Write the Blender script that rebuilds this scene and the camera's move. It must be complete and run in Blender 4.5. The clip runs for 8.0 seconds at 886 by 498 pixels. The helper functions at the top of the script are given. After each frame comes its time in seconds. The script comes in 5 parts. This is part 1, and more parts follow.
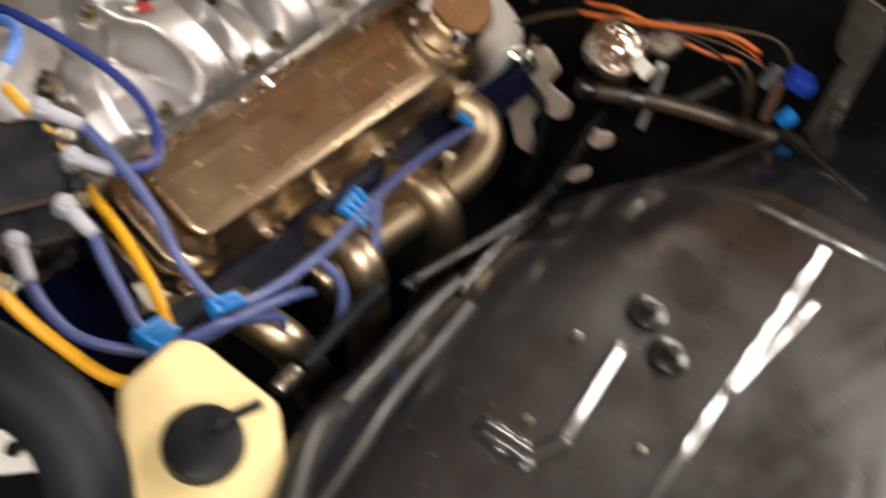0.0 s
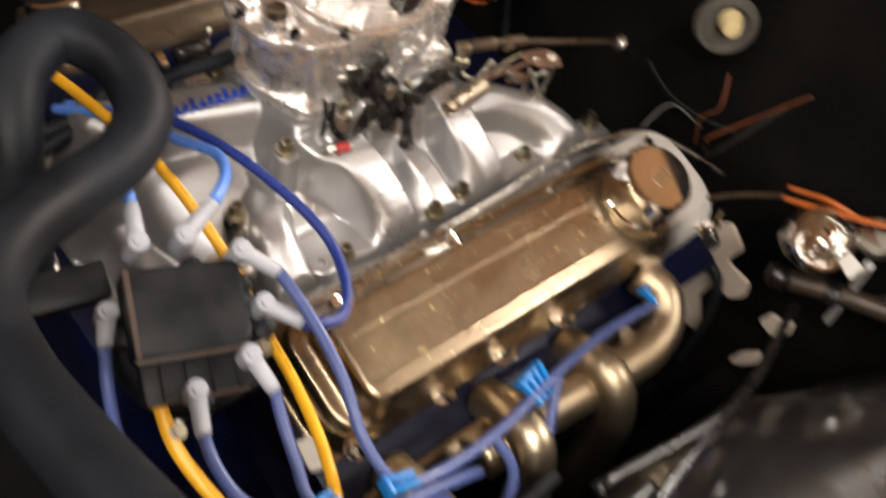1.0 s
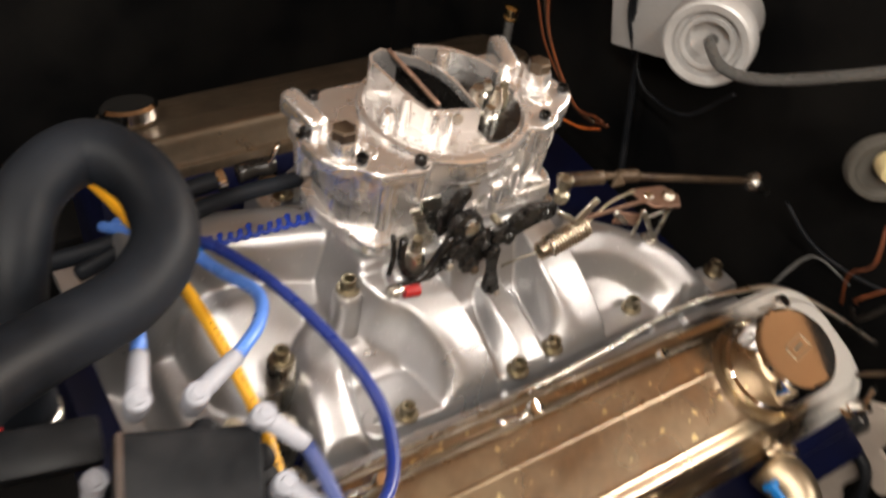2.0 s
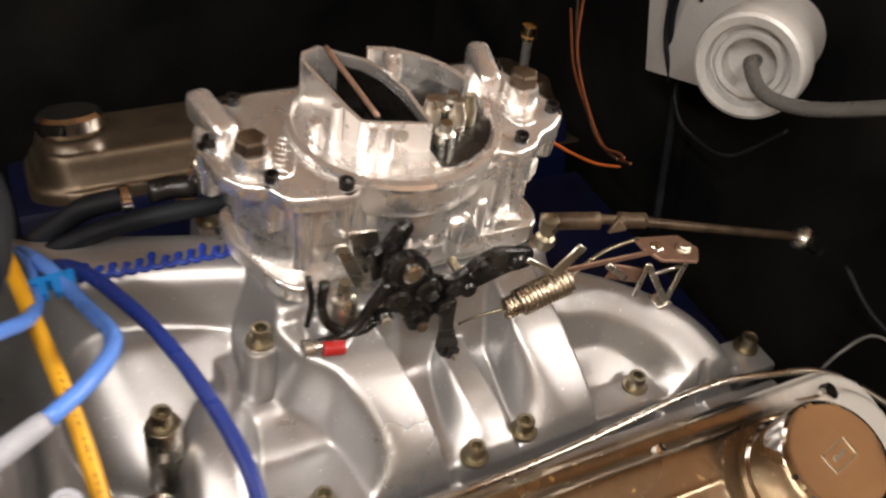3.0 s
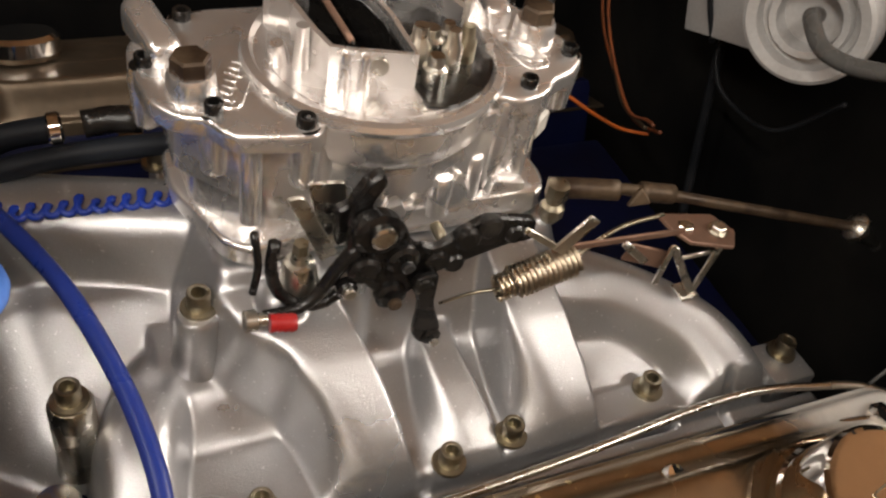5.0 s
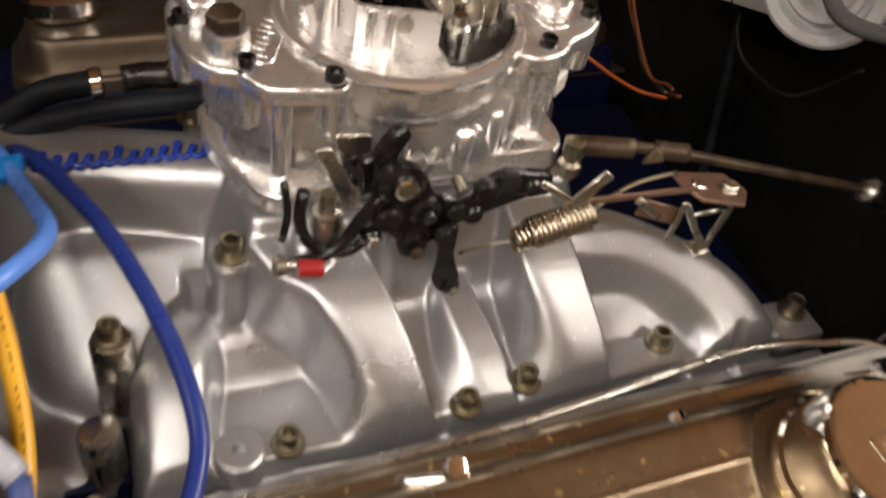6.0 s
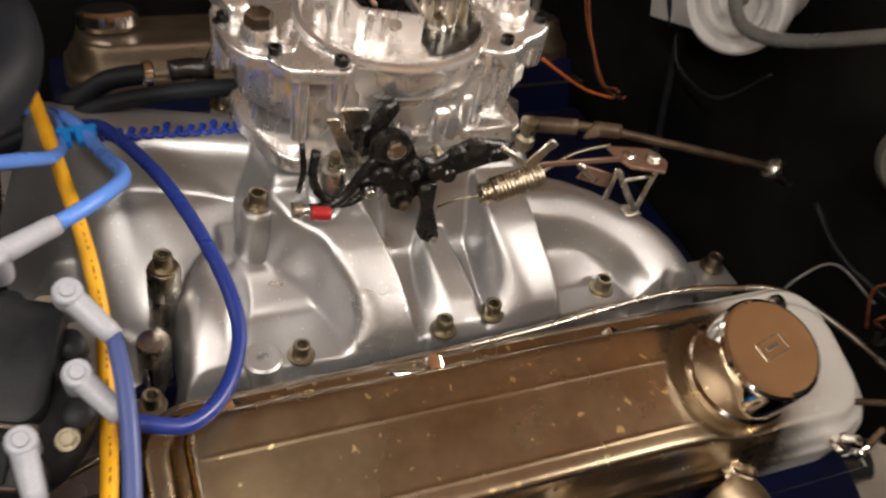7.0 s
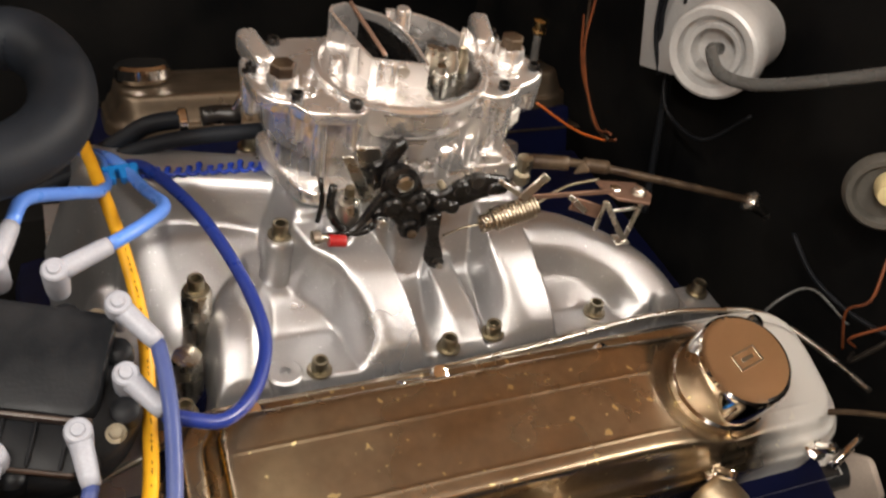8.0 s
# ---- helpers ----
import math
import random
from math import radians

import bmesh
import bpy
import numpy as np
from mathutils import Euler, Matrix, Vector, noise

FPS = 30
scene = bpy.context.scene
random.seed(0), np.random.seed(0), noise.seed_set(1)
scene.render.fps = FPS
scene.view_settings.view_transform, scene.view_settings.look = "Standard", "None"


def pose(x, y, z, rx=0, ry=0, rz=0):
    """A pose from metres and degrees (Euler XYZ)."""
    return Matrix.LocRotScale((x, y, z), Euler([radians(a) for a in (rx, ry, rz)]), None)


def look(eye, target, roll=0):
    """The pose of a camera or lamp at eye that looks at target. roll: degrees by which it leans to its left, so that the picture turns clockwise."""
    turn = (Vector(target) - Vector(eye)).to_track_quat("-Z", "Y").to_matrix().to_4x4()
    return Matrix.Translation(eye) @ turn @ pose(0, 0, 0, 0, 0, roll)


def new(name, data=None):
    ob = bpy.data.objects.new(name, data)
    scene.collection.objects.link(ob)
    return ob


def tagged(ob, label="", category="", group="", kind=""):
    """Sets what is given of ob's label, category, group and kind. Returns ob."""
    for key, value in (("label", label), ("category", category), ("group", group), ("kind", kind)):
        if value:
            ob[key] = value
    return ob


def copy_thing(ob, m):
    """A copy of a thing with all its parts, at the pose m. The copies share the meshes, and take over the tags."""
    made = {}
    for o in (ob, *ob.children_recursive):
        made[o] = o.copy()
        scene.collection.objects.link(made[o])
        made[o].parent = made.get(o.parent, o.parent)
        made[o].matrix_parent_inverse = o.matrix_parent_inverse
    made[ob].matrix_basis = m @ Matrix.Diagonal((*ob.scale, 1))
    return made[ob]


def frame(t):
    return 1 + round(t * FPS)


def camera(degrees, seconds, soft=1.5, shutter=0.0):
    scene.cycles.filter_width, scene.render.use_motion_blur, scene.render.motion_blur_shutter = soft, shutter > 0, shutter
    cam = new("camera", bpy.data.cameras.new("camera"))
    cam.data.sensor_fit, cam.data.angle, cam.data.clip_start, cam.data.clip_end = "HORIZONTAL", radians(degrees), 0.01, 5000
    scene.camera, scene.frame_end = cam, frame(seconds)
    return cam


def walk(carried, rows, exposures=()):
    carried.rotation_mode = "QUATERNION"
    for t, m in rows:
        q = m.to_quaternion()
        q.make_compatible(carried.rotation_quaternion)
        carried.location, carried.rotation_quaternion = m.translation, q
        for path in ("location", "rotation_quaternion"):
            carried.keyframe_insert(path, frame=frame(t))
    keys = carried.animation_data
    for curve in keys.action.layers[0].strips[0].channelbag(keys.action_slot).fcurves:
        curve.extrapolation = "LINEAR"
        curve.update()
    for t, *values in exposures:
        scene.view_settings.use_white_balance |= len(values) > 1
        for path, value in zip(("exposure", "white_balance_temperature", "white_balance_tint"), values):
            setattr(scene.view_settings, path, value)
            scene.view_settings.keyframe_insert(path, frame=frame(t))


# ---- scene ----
cam = camera(51.5, 8.0, 2.3, 1.0)
PATH = [
    (0, (-0.429, -0.623, 1.415), (0.638, -0.093, -0.191), 17.8),
    (0.5, (-0.45, -0.574, 1.401), (0.616, 0.123, -0.141), 16.2),
    (1, (-0.438, -0.515, 1.39), (0.625, 0.282, -0.104), 17.1),
    (1.5, (-0.414, -0.467, 1.368), (0.607, 0.464, -0.078), 15.4),
    (2, (-0.342, -0.459, 1.333), (0.59, 0.651, -0.046), 11.6),
    (3.3, (-0.186, -0.412, 1.233), (0.59, 0.869, -0.093), 9.8),
    (3.5, (-0.178, -0.405, 1.223), (0.593, 0.868, -0.113), 10.4),
    (4, (-0.168, -0.389, 1.204), (0.598, 0.867, -0.15), 11.5),
    (5.5, (-0.153, -0.378, 1.187), (0.564, 0.875, -0.196), 12.0),
    (6, (-0.162, -0.399, 1.196), (0.521, 0.837, -0.22), 11.8),
    (6.5, (-0.184, -0.457, 1.209), (0.507, 0.805, -0.18), 11.8),
    (7, (-0.208, -0.514, 1.244), (0.512, 0.774, -0.106), 12.1),
    (7.5, (-0.223, -0.553, 1.269), (0.5, 0.773, -0.044), 11.5),
    (8, (-0.228, -0.569, 1.271), (0.483, 0.805, 0.004), 10.5),
]
walk(cam, [(t, look(eye, target, roll)) for t, eye, target, roll in PATH],
     exposures=[(0, 0.0), (2, 0.15), (3.5, -0.06), (5.5, -0.36), (6.5, -0.34), (7.5, 0.0), (8, 0.08)])

# ---------------------------------------------------------------- world, lamps
world = bpy.data.worlds.new("world")
world.use_nodes = True
scene.world = world
world.node_tree.nodes["Background"].inputs[0].default_value = (0.9, 0.85, 0.8, 1)
world.node_tree.nodes["Background"].inputs[1].default_value = 0.012


def area_lamp(name, eye, target, sx, sy, watts, colour):
    data = bpy.data.lights.new(name, "AREA")
    data.shape, data.size, data.size_y, data.energy, data.color = "RECTANGLE", sx, sy, watts, colour
    ob = new(name, data)
    ob.matrix_world = look(eye, target)
    return ob


# Unseen overhead lamps, set where the highlights reflect; the last is added fill.
LAMPS = [(-1.75, 0.25, 1.3, 0.16, 16), (-1.30, -1.65, 0.14, 2.4, 64), (3.40, -0.10, 0.80, 1.6, 270), (2.225, -1.65, 1.75, 0.18, 100), (-0.45, -1.20, 0.6, 0.14, 20)]
for lx, ly, sx, sy, power in LAMPS:
    area_lamp("unseen_overhead_light", (lx, ly, 2.6), (lx, ly, 0), sx, sy, power, (1.0, 0.93, 0.84))

# ---------------------------------------------------------------- helpers
Y0 = -0.028          # engine centre line


def link_bm(name, bm, material, parent=None, label="", sharp=40):
    for f in bm.faces:
        f.smooth = True
    lim = radians(sharp)
    for e in bm.edges:
        if len(e.link_faces) == 2 and e.calc_face_angle(0) > lim:
            e.smooth = False
    me = bpy.data.meshes.new(name)
    bm.to_mesh(me)
    bm.free()
    if material:
        me.materials.append(material)
    ob = new(name, me)
    if parent:
        ob.parent = parent
    if label:
        ob["label"] = label
    return ob


def part(name, bm, material, parent, label="", sharp=40):
    return link_bm(name, bm, material, parent, label, sharp)


def thing(name, label, category, group="", kind="", at=(0, 0, 0)):
    ob = new(name)
    ob.empty_display_size = 0.02
    ob.location = at
    return tagged(ob, label, category, group, kind)


def frame_of(origin, axis, side=(1, 0, 0)):
    """A matrix whose z runs along axis, and x near side."""
    w = Vector(axis).normalized()
    u = Vector(side)
    u = (u - w * u.dot(w)).normalized()
    v = w.cross(u)
    m = Matrix((u, v, w)).transposed().to_4x4()
    m.translation = origin
    return m


def box(sx, sy, sz, m=None, bevel=0.0, seg=2, bm=None):
    bm2 = bmesh.new()
    bmesh.ops.create_cube(bm2, size=1, matrix=Matrix.Diagonal((sx, sy, sz, 1)))
    if bevel:
        bmesh.ops.bevel(bm2, geom=bm2.edges[:], offset=bevel, segments=seg, affect="EDGES", profile=0.6)
    return finish(bm2, m, bm)


def finish(bm2, m, bm):
    if m is not None:
        bmesh.ops.transform(bm2, matrix=m, verts=bm2.verts)
    if bm is None:
        return bm2
    me = bpy.data.meshes.new("tmp")
    bm2.to_mesh(me)
    bm2.free()
    bm.from_mesh(me)
    bpy.data.meshes.remove(me)
    return bm


def lathe(profile, m=None, n=32, bm=None, wobble=None):
    """Turns (radius, height) pairs round z; ends on the axis are closed."""
    bm2 = bmesh.new()
    rings = []
    for r, z in profile:
        if r < 1e-6:
            rings.append([bm2.verts.new((0, 0, z))])
        else:
            rings.append([bm2.verts.new((r * math.cos(2 * math.pi * k / n), r * math.sin(2 * math.pi * k / n), z)) for k in range(n)])
    for a, b in zip(rings, rings[1:]):
        for k in range(n):
            q = [a[k % len(a)], a[(k + 1) % len(a)], b[(k + 1) % len(b)], b[k % len(b)]]
            q = [v for i, v in enumerate(q) if v not in q[:i]]
            if len(q) > 2:
                bm2.faces.new(q)
    bmesh.ops.recalc_face_normals(bm2, faces=bm2.faces[:])
    return finish(bm2, m, bm)


def prism(outline, z0, z1, m=None, bevel=0.0, seg=2, bm=None):
    bm2 = bmesh.new()
    low = [bm2.verts.new((x, y, z0)) for x, y in outline]
    top = [bm2.verts.new((x, y, z1)) for x, y in outline]
    bm2.faces.new(low[::-1])
    cap = bm2.faces.new(top)
    n = len(outline)
    for k in range(n):
        bm2.faces.new((low[k], low[(k + 1) % n], top[(k + 1) % n], top[k]))
    bmesh.ops.recalc_face_normals(bm2, faces=bm2.faces[:])
    if bevel:
        bmesh.ops.bevel(bm2, geom=[e for e in cap.edges], offset=bevel, segments=seg, affect="EDGES", profile=0.6)
    return finish(bm2, m, bm)


def rounded(points, r, seg=5):
    """A closed outline with its corners rounded by about r."""
    out, n = [], len(points)
    for k in range(n):
        p, a, b = Vector(points[k]), Vector(points[k - 1]), Vector(points[(k + 1) % n])
        da, db = (a - p), (b - p)
        q = min(r, da.length * 0.45, db.length * 0.45)
        s, e = p + da.normalized() * q, p + db.normalized() * q
        for i in range(seg + 1):
            t = i / seg
            out.append(tuple(s * (1 - t) ** 2 + p * 2 * t * (1 - t) + e * t * t))
    return out


def spline(points, step=0.004):
    """Catmull-Rom through the points, at about even steps."""
    p = [Vector(q) for q in points]
    p = [p[0] * 2 - p[1]] + p + [p[-1] * 2 - p[-2]]
    out = []
    for a, b, c, d in zip(p, p[1:], p[2:], p[3:]):
        n = max(2, int((c - b).length / step))
        for i in range(n):
            t = i / n
            out.append(0.5 * (2 * b + (c - a) * t + (2 * a - 5 * b + 4 * c - d) * t * t + (3 * b - a - 3 * c + d) * t ** 3))
    out.append(p[-2])
    return out


def tube(points, r, n=12, step=0.005, bm=None, smooth=True, radius_at=None, caps=True):
    path = spline(points, step) if smooth else [Vector(q) for q in points]
    bm2 = bmesh.new()
    tang = [(path[min(i + 1, len(path) - 1)] - path[max(i - 1, 0)]).normalized() for i in range(len(path))]
    up = Vector((0.3, 0.2, 1))
    side = (up - tang[0] * up.dot(tang[0])).normalized()
    rings = []
    for i, (p, t) in enumerate(zip(path, tang)):
        side = (side - t * side.dot(t)).normalized()
        other = t.cross(side)
        rad = r if radius_at is None else radius_at(i / (len(path) - 1))
        rings.append([bm2.verts.new(p + (side * math.cos(2 * math.pi * k / n) + other * math.sin(2 * math.pi * k / n)) * rad) for k in range(n)])
    for a, b in zip(rings, rings[1:]):
        for k in range(n):
            bm2.faces.new((a[k], a[(k + 1) % n], b[(k + 1) % n], b[k]))
    if caps:
        bm2.faces.new(rings[0][::-1])
        bm2.faces.new(rings[-1])
    return finish(bm2, None, bm)


def smax(a, b, k):
    h = np.clip(0.5 + 0.5 * (a - b) / k, 0, 1)
    return b * (1 - h) + a * h + k * h * (1 - h)


def field(us, vs, zs, m=None, skirt=None):
    """A sheet over the grid us x vs at the heights zs, with sides down to skirt."""
    nu, nv = len(us), len(vs)
    verts = [(float(us[i]), float(vs[j]), float(zs[i, j])) for i in range(nu) for j in range(nv)]
    faces = [(i * nv + j, (i + 1) * nv + j, (i + 1) * nv + j + 1, i * nv + j + 1) for i in range(nu - 1) for j in range(nv - 1)]
    if skirt is not None:
        rim = [i * nv for i in range(nu)] + [(nu - 1) * nv + j for j in range(1, nv)] + [i * nv + nv - 1 for i in range(nu - 2, -1, -1)] + [j for j in range(nv - 2, 0, -1)]
        base = len(verts)
        verts += [(verts[k][0], verts[k][1], skirt) for k in rim]
        n = len(rim)
        faces += [(rim[k], base + k, base + (k + 1) % n, rim[(k + 1) % n]) for k in range(n)]
    me = bpy.data.meshes.new("sheet")
    me.from_pydata(verts, [], faces)
    bm = bmesh.new()
    bm.from_mesh(me)
    bpy.data.meshes.remove(me)
    bmesh.ops.recalc_face_normals(bm, faces=bm.faces[:])
    if m is not None:
        bmesh.ops.transform(bm, matrix=m, verts=bm.verts)
    return bm


def hexbolt(m, r, h, bm=None, washer=0.0, dome=0.0):
    out = [(r * math.cos(math.pi / 3 * k), r * math.sin(math.pi / 3 * k)) for k in range(6)]
    b = prism(out, 0, h, None, r * 0.12, 1)
    if washer:
        lathe([(0, 0), (washer, 0), (washer, h * 0.2), (0, h * 0.2)], None, 20, b)
    return finish(b, m, bm)


def socket_bolt(m, r, h, bm=None):
    """A cap screw with a six-sided hollow in its head, on a flat washer."""
    b = lathe([(0, h * 0.30), (r * 0.60, h * 0.30), (r * 0.62, h * 0.97), (r * 0.70, h), (r * 0.92, h), (r, h * 0.93), (r, 0.16 * h), (r * 1.5, 0.15 * h), (r * 1.55, 0.1 * h), (r * 1.55, 0), (0, 0)], None, 24)
    return finish(b, m, bm)


# ---------------------------------------------------------------- materials
def surface(name, colour, rough=0.5, metal=0.0, second=None, scale=30.0, amount=0.5, bump=0.05, fine=400.0, rough_var=0.12, coat=0.0, spec=0.5, stretch=(1, 1, 1)):
    """A surface whose colour wanders between two tones at a coarse and a fine scale, with relief and uneven gloss."""
    m = bpy.data.materials.new(name)
    m.use_nodes = True
    nt = m.node_tree
    b = nt.nodes["Principled BSDF"]
    b.inputs["Metallic"].default_value = metal
    b.inputs["Coat Weight"].default_value = coat
    b.inputs["Coat Roughness"].default_value = 0.08
    b.inputs["Specular IOR Level"].default_value = spec
    co = nt.nodes.new("ShaderNodeTexCoord")
    mp = nt.nodes.new("ShaderNodeMapping")
    mp.inputs["Scale"].default_value = stretch
    nt.links.new(co.outputs["Object"], mp.inputs[0])
    n1 = nt.nodes.new("ShaderNodeTexNoise")
    n1.inputs["Scale"].default_value, n1.inputs["Detail"].default_value = scale, 5
    n2 = nt.nodes.new("ShaderNodeTexNoise")
    n2.inputs["Scale"].default_value, n2.inputs["Detail"].default_value = fine, 3
    nt.links.new(mp.outputs[0], n1.inputs["Vector"])
    nt.links.new(mp.outputs[0], n2.inputs["Vector"])
    ramp = nt.nodes.new("ShaderNodeValToRGB")
    ramp.color_ramp.elements[0].position, ramp.color_ramp.elements[1].position = 0.38, 0.68
    second = second or tuple(c * 0.6 for c in colour)
    ramp.color_ramp.elements[0].color = (*colour, 1)
    ramp.color_ramp.elements[1].color = (*[c * (1 - amount) + s * amount for c, s in zip(colour, second)], 1)
    nt.links.new(n1.outputs[0], ramp.inputs[0])
    mix = nt.nodes.new("ShaderNodeMix")
    mix.data_type, mix.blend_type = "RGBA", "OVERLAY"
    mix.inputs[0].default_value = 0.25 * amount
    nt.links.new(ramp.outputs[0], mix.inputs[6])
    nt.links.new(n2.outputs[0], mix.inputs[7])
    nt.links.new(mix.outputs[2], b.inputs["Base Color"])
    add = nt.nodes.new("ShaderNodeMapRange")
    add.inputs[3].default_value, add.inputs[4].default_value = max(0.02, rough - rough_var), min(1, rough + rough_var)
    add.inputs[1].default_value, add.inputs[2].default_value = 0.3, 0.7
    nt.links.new(n1.outputs[0], add.inputs[0])
    nt.links.new(add.outputs[0], b.inputs["Roughness"])
    if bump:
        bp = nt.nodes.new("ShaderNodeBump")
        bp.inputs["Strength"].default_value, bp.inputs["Distance"].default_value = bump, 0.001
        nt.links.new(n2.outputs[0], bp.inputs["Height"])
        nt.links.new(bp.outputs[0], b.inputs["Normal"])
    return m


CAST = surface("satin_cast_aluminium", (0.48, 0.478, 0.485), 0.30, 0.81, (0.42, 0.415, 0.41), 14, 0.5, 0.25, 1300, 0.04)
POLISHED = surface("polished_aluminium", (0.90, 0.875, 0.86), 0.27, 0.88, (0.76, 0.73, 0.71), 40, 0.45, 0.30, 110, 0.10)
CHROME = surface("chrome", (0.86, 0.83, 0.79), 0.07, 1.0, (0.60, 0.56, 0.5), 18, 0.4, 0.01, 300, 0.04)
COVER = surface("tarnished_chrome_with_painted_bright_end", (0.46, 0.37, 0.265), 0.28, 1.0, (0.29, 0.22, 0.135), 15, 0.8, 0.07, 140, 0.09)


def paint_bright_end(m):
    """Paints the bright reflection at the cap's end as a paler satin metal."""
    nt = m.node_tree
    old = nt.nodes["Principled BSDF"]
    # Paler shader for the end of the cover that mirrors light.
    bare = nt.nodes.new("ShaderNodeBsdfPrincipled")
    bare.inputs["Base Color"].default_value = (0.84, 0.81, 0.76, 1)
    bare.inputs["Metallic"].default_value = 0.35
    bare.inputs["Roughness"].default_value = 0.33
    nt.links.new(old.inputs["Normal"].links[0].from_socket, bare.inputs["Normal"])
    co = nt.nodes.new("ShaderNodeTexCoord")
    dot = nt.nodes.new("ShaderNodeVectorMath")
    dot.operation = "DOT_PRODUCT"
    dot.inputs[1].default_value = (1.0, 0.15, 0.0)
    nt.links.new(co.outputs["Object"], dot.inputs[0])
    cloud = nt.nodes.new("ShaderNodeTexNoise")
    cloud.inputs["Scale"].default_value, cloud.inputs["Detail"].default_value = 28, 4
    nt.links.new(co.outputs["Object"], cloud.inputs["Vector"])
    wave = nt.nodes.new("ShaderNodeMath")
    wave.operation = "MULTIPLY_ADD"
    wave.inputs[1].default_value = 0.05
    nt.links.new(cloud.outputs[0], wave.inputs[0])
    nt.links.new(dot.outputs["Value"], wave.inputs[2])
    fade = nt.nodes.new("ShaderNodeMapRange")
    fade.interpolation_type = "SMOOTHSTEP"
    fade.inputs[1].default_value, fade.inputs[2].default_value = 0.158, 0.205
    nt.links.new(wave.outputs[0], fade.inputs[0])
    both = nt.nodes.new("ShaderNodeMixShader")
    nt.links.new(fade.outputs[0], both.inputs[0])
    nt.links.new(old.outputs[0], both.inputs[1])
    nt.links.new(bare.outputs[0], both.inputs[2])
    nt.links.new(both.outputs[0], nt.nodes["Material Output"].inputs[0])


paint_bright_end(COVER)
# Far cover's chrome, with its shade put into a darker, duller colour.
DIMCOVER = surface("darkened_chrome_for_far_cover", (0.14, 0.105, 0.072), 0.34, 0.8, (0.065, 0.048, 0.033), 22, 0.8, 0.10, 160, 0.09)
BRASSFIT = surface("pale_brass", (0.78, 0.64, 0.34), 0.25, 1.0, (0.6, 0.46, 0.22), 60, 0.5, 0.05, 500)
DIMGREY = surface("dirty_grey_rubber", (0.09, 0.082, 0.07), 0.6, 0.0, (0.07, 0.065, 0.055), 40, 0.8, 0.1, 400)
ZINC = surface("zinc_plated_steel", (0.62, 0.60, 0.55), 0.28, 1.0, (0.5, 0.46, 0.38), 60, 0.5, 0.05, 500)
SPRINGWIRE = surface("nickel_spring_wire", (0.50, 0.43, 0.33), 0.32, 1.0, (0.38, 0.32, 0.24), 60, 0.5, 0.05, 500)
BRASS = surface("yellow_zinc_bolt", (0.36, 0.32, 0.24), 0.36, 1.0, (0.22, 0.19, 0.14), 80, 0.6, 0.05, 600)
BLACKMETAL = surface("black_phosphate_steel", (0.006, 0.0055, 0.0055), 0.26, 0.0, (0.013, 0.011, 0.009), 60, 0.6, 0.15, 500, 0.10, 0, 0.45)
BLACKPLASTIC = surface("black_plastic", (0.009, 0.010, 0.012), 0.4, 0.0, (0.020, 0.020, 0.022), 40, 0.7, 0.12, 500, 0.12, 0, 0.14)
BROWNPLASTIC = surface("brown_plastic", (0.055, 0.032, 0.022), 0.4, 0.0, (0.03, 0.02, 0.015), 40, 0.7, 0.08, 500)
RUBBER = surface("black_rubber_hose", (0.005, 0.006, 0.008), 0.5, 0.0, (0.015, 0.018, 0.024), 12, 0.9, 0.15, 900, 0.08, 0, 0.17)
BLACKPAINT = surface("dusty_glossy_black_paint", (0.007, 0.0072, 0.008), 0.34, 0.0, (0.017, 0.0174, 0.0187), 11, 0.9, 0.10, 130, 0.12, 0.9, 0.4)
FIREPAINT = surface("worn_black_paint", (0.0035, 0.0035, 0.0038), 0.6, 0.0, (0.010, 0.009, 0.008), 7, 0.8, 0.2, 120, 0.15, 0, 0.09)
ENGINEBLUE = surface("dark_blue_engine_paint", (0.003, 0.0045, 0.024), 0.42, 0.0, (0.002, 0.002, 0.006), 12, 0.8, 0.1, 200, 0.1, 0, 0.2)
WIREBLUE = surface("blue_silicone_wire", (0.060, 0.085, 0.235), 0.38, 0.0, (0.042, 0.060, 0.18), 60, 0.5, 0.05, 900)
WIRENAVY = surface("navy_silicone_wire", (0.014, 0.032, 0.20), 0.33, 0.0, (0.010, 0.022, 0.15), 60, 0.5, 0.05, 900)
WIRELIGHT = surface("light_blue_silicone_wire", (0.10, 0.24, 0.70), 0.35, 0.0, (0.07, 0.18, 0.6), 60, 0.5, 0.05, 900)
WIREYELLOW = surface("yellow_silicone_wire", (0.78, 0.40, 0.02), 0.38, 0.0, (0.66, 0.30, 0.01), 60, 0.5, 0.05, 900)
CLIPBLUE = surface("bright_blue_plastic", (0.008, 0.175, 0.52), 0.35, 0.0, (0.008, 0.13, 0.42), 60, 0.5, 0.05, 600)
BOOTGREY = surface("grey_silicone_boot", (0.36, 0.37, 0.42), 0.45, 0.0, (0.26, 0.27, 0.31), 50, 0.6, 0.1, 700)
BOOTDARK = surface("dark_grey_boot", (0.10, 0.10, 0.105), 0.45, 0.0, (0.06, 0.06, 0.065), 50, 0.6, 0.1, 700)
HEADERTAN = surface("heat_tinted_steel", (0.50, 0.42, 0.31), 0.38, 1.0, (0.30, 0.22, 0.13), 16, 0.7, 0.04, 300, 0.1)
CREAM = surface("aged_cream_plastic", (0.72, 0.60, 0.33), 0.38, 0.0, (0.62, 0.46, 0.2), 14, 0.6, 0.05, 300)
WHITEPART = surface("dull_white_casting", (0.56, 0.55, 0.54), 0.5, 0.3, (0.44, 0.43, 0.42), 20, 0.6, 0.1, 400)
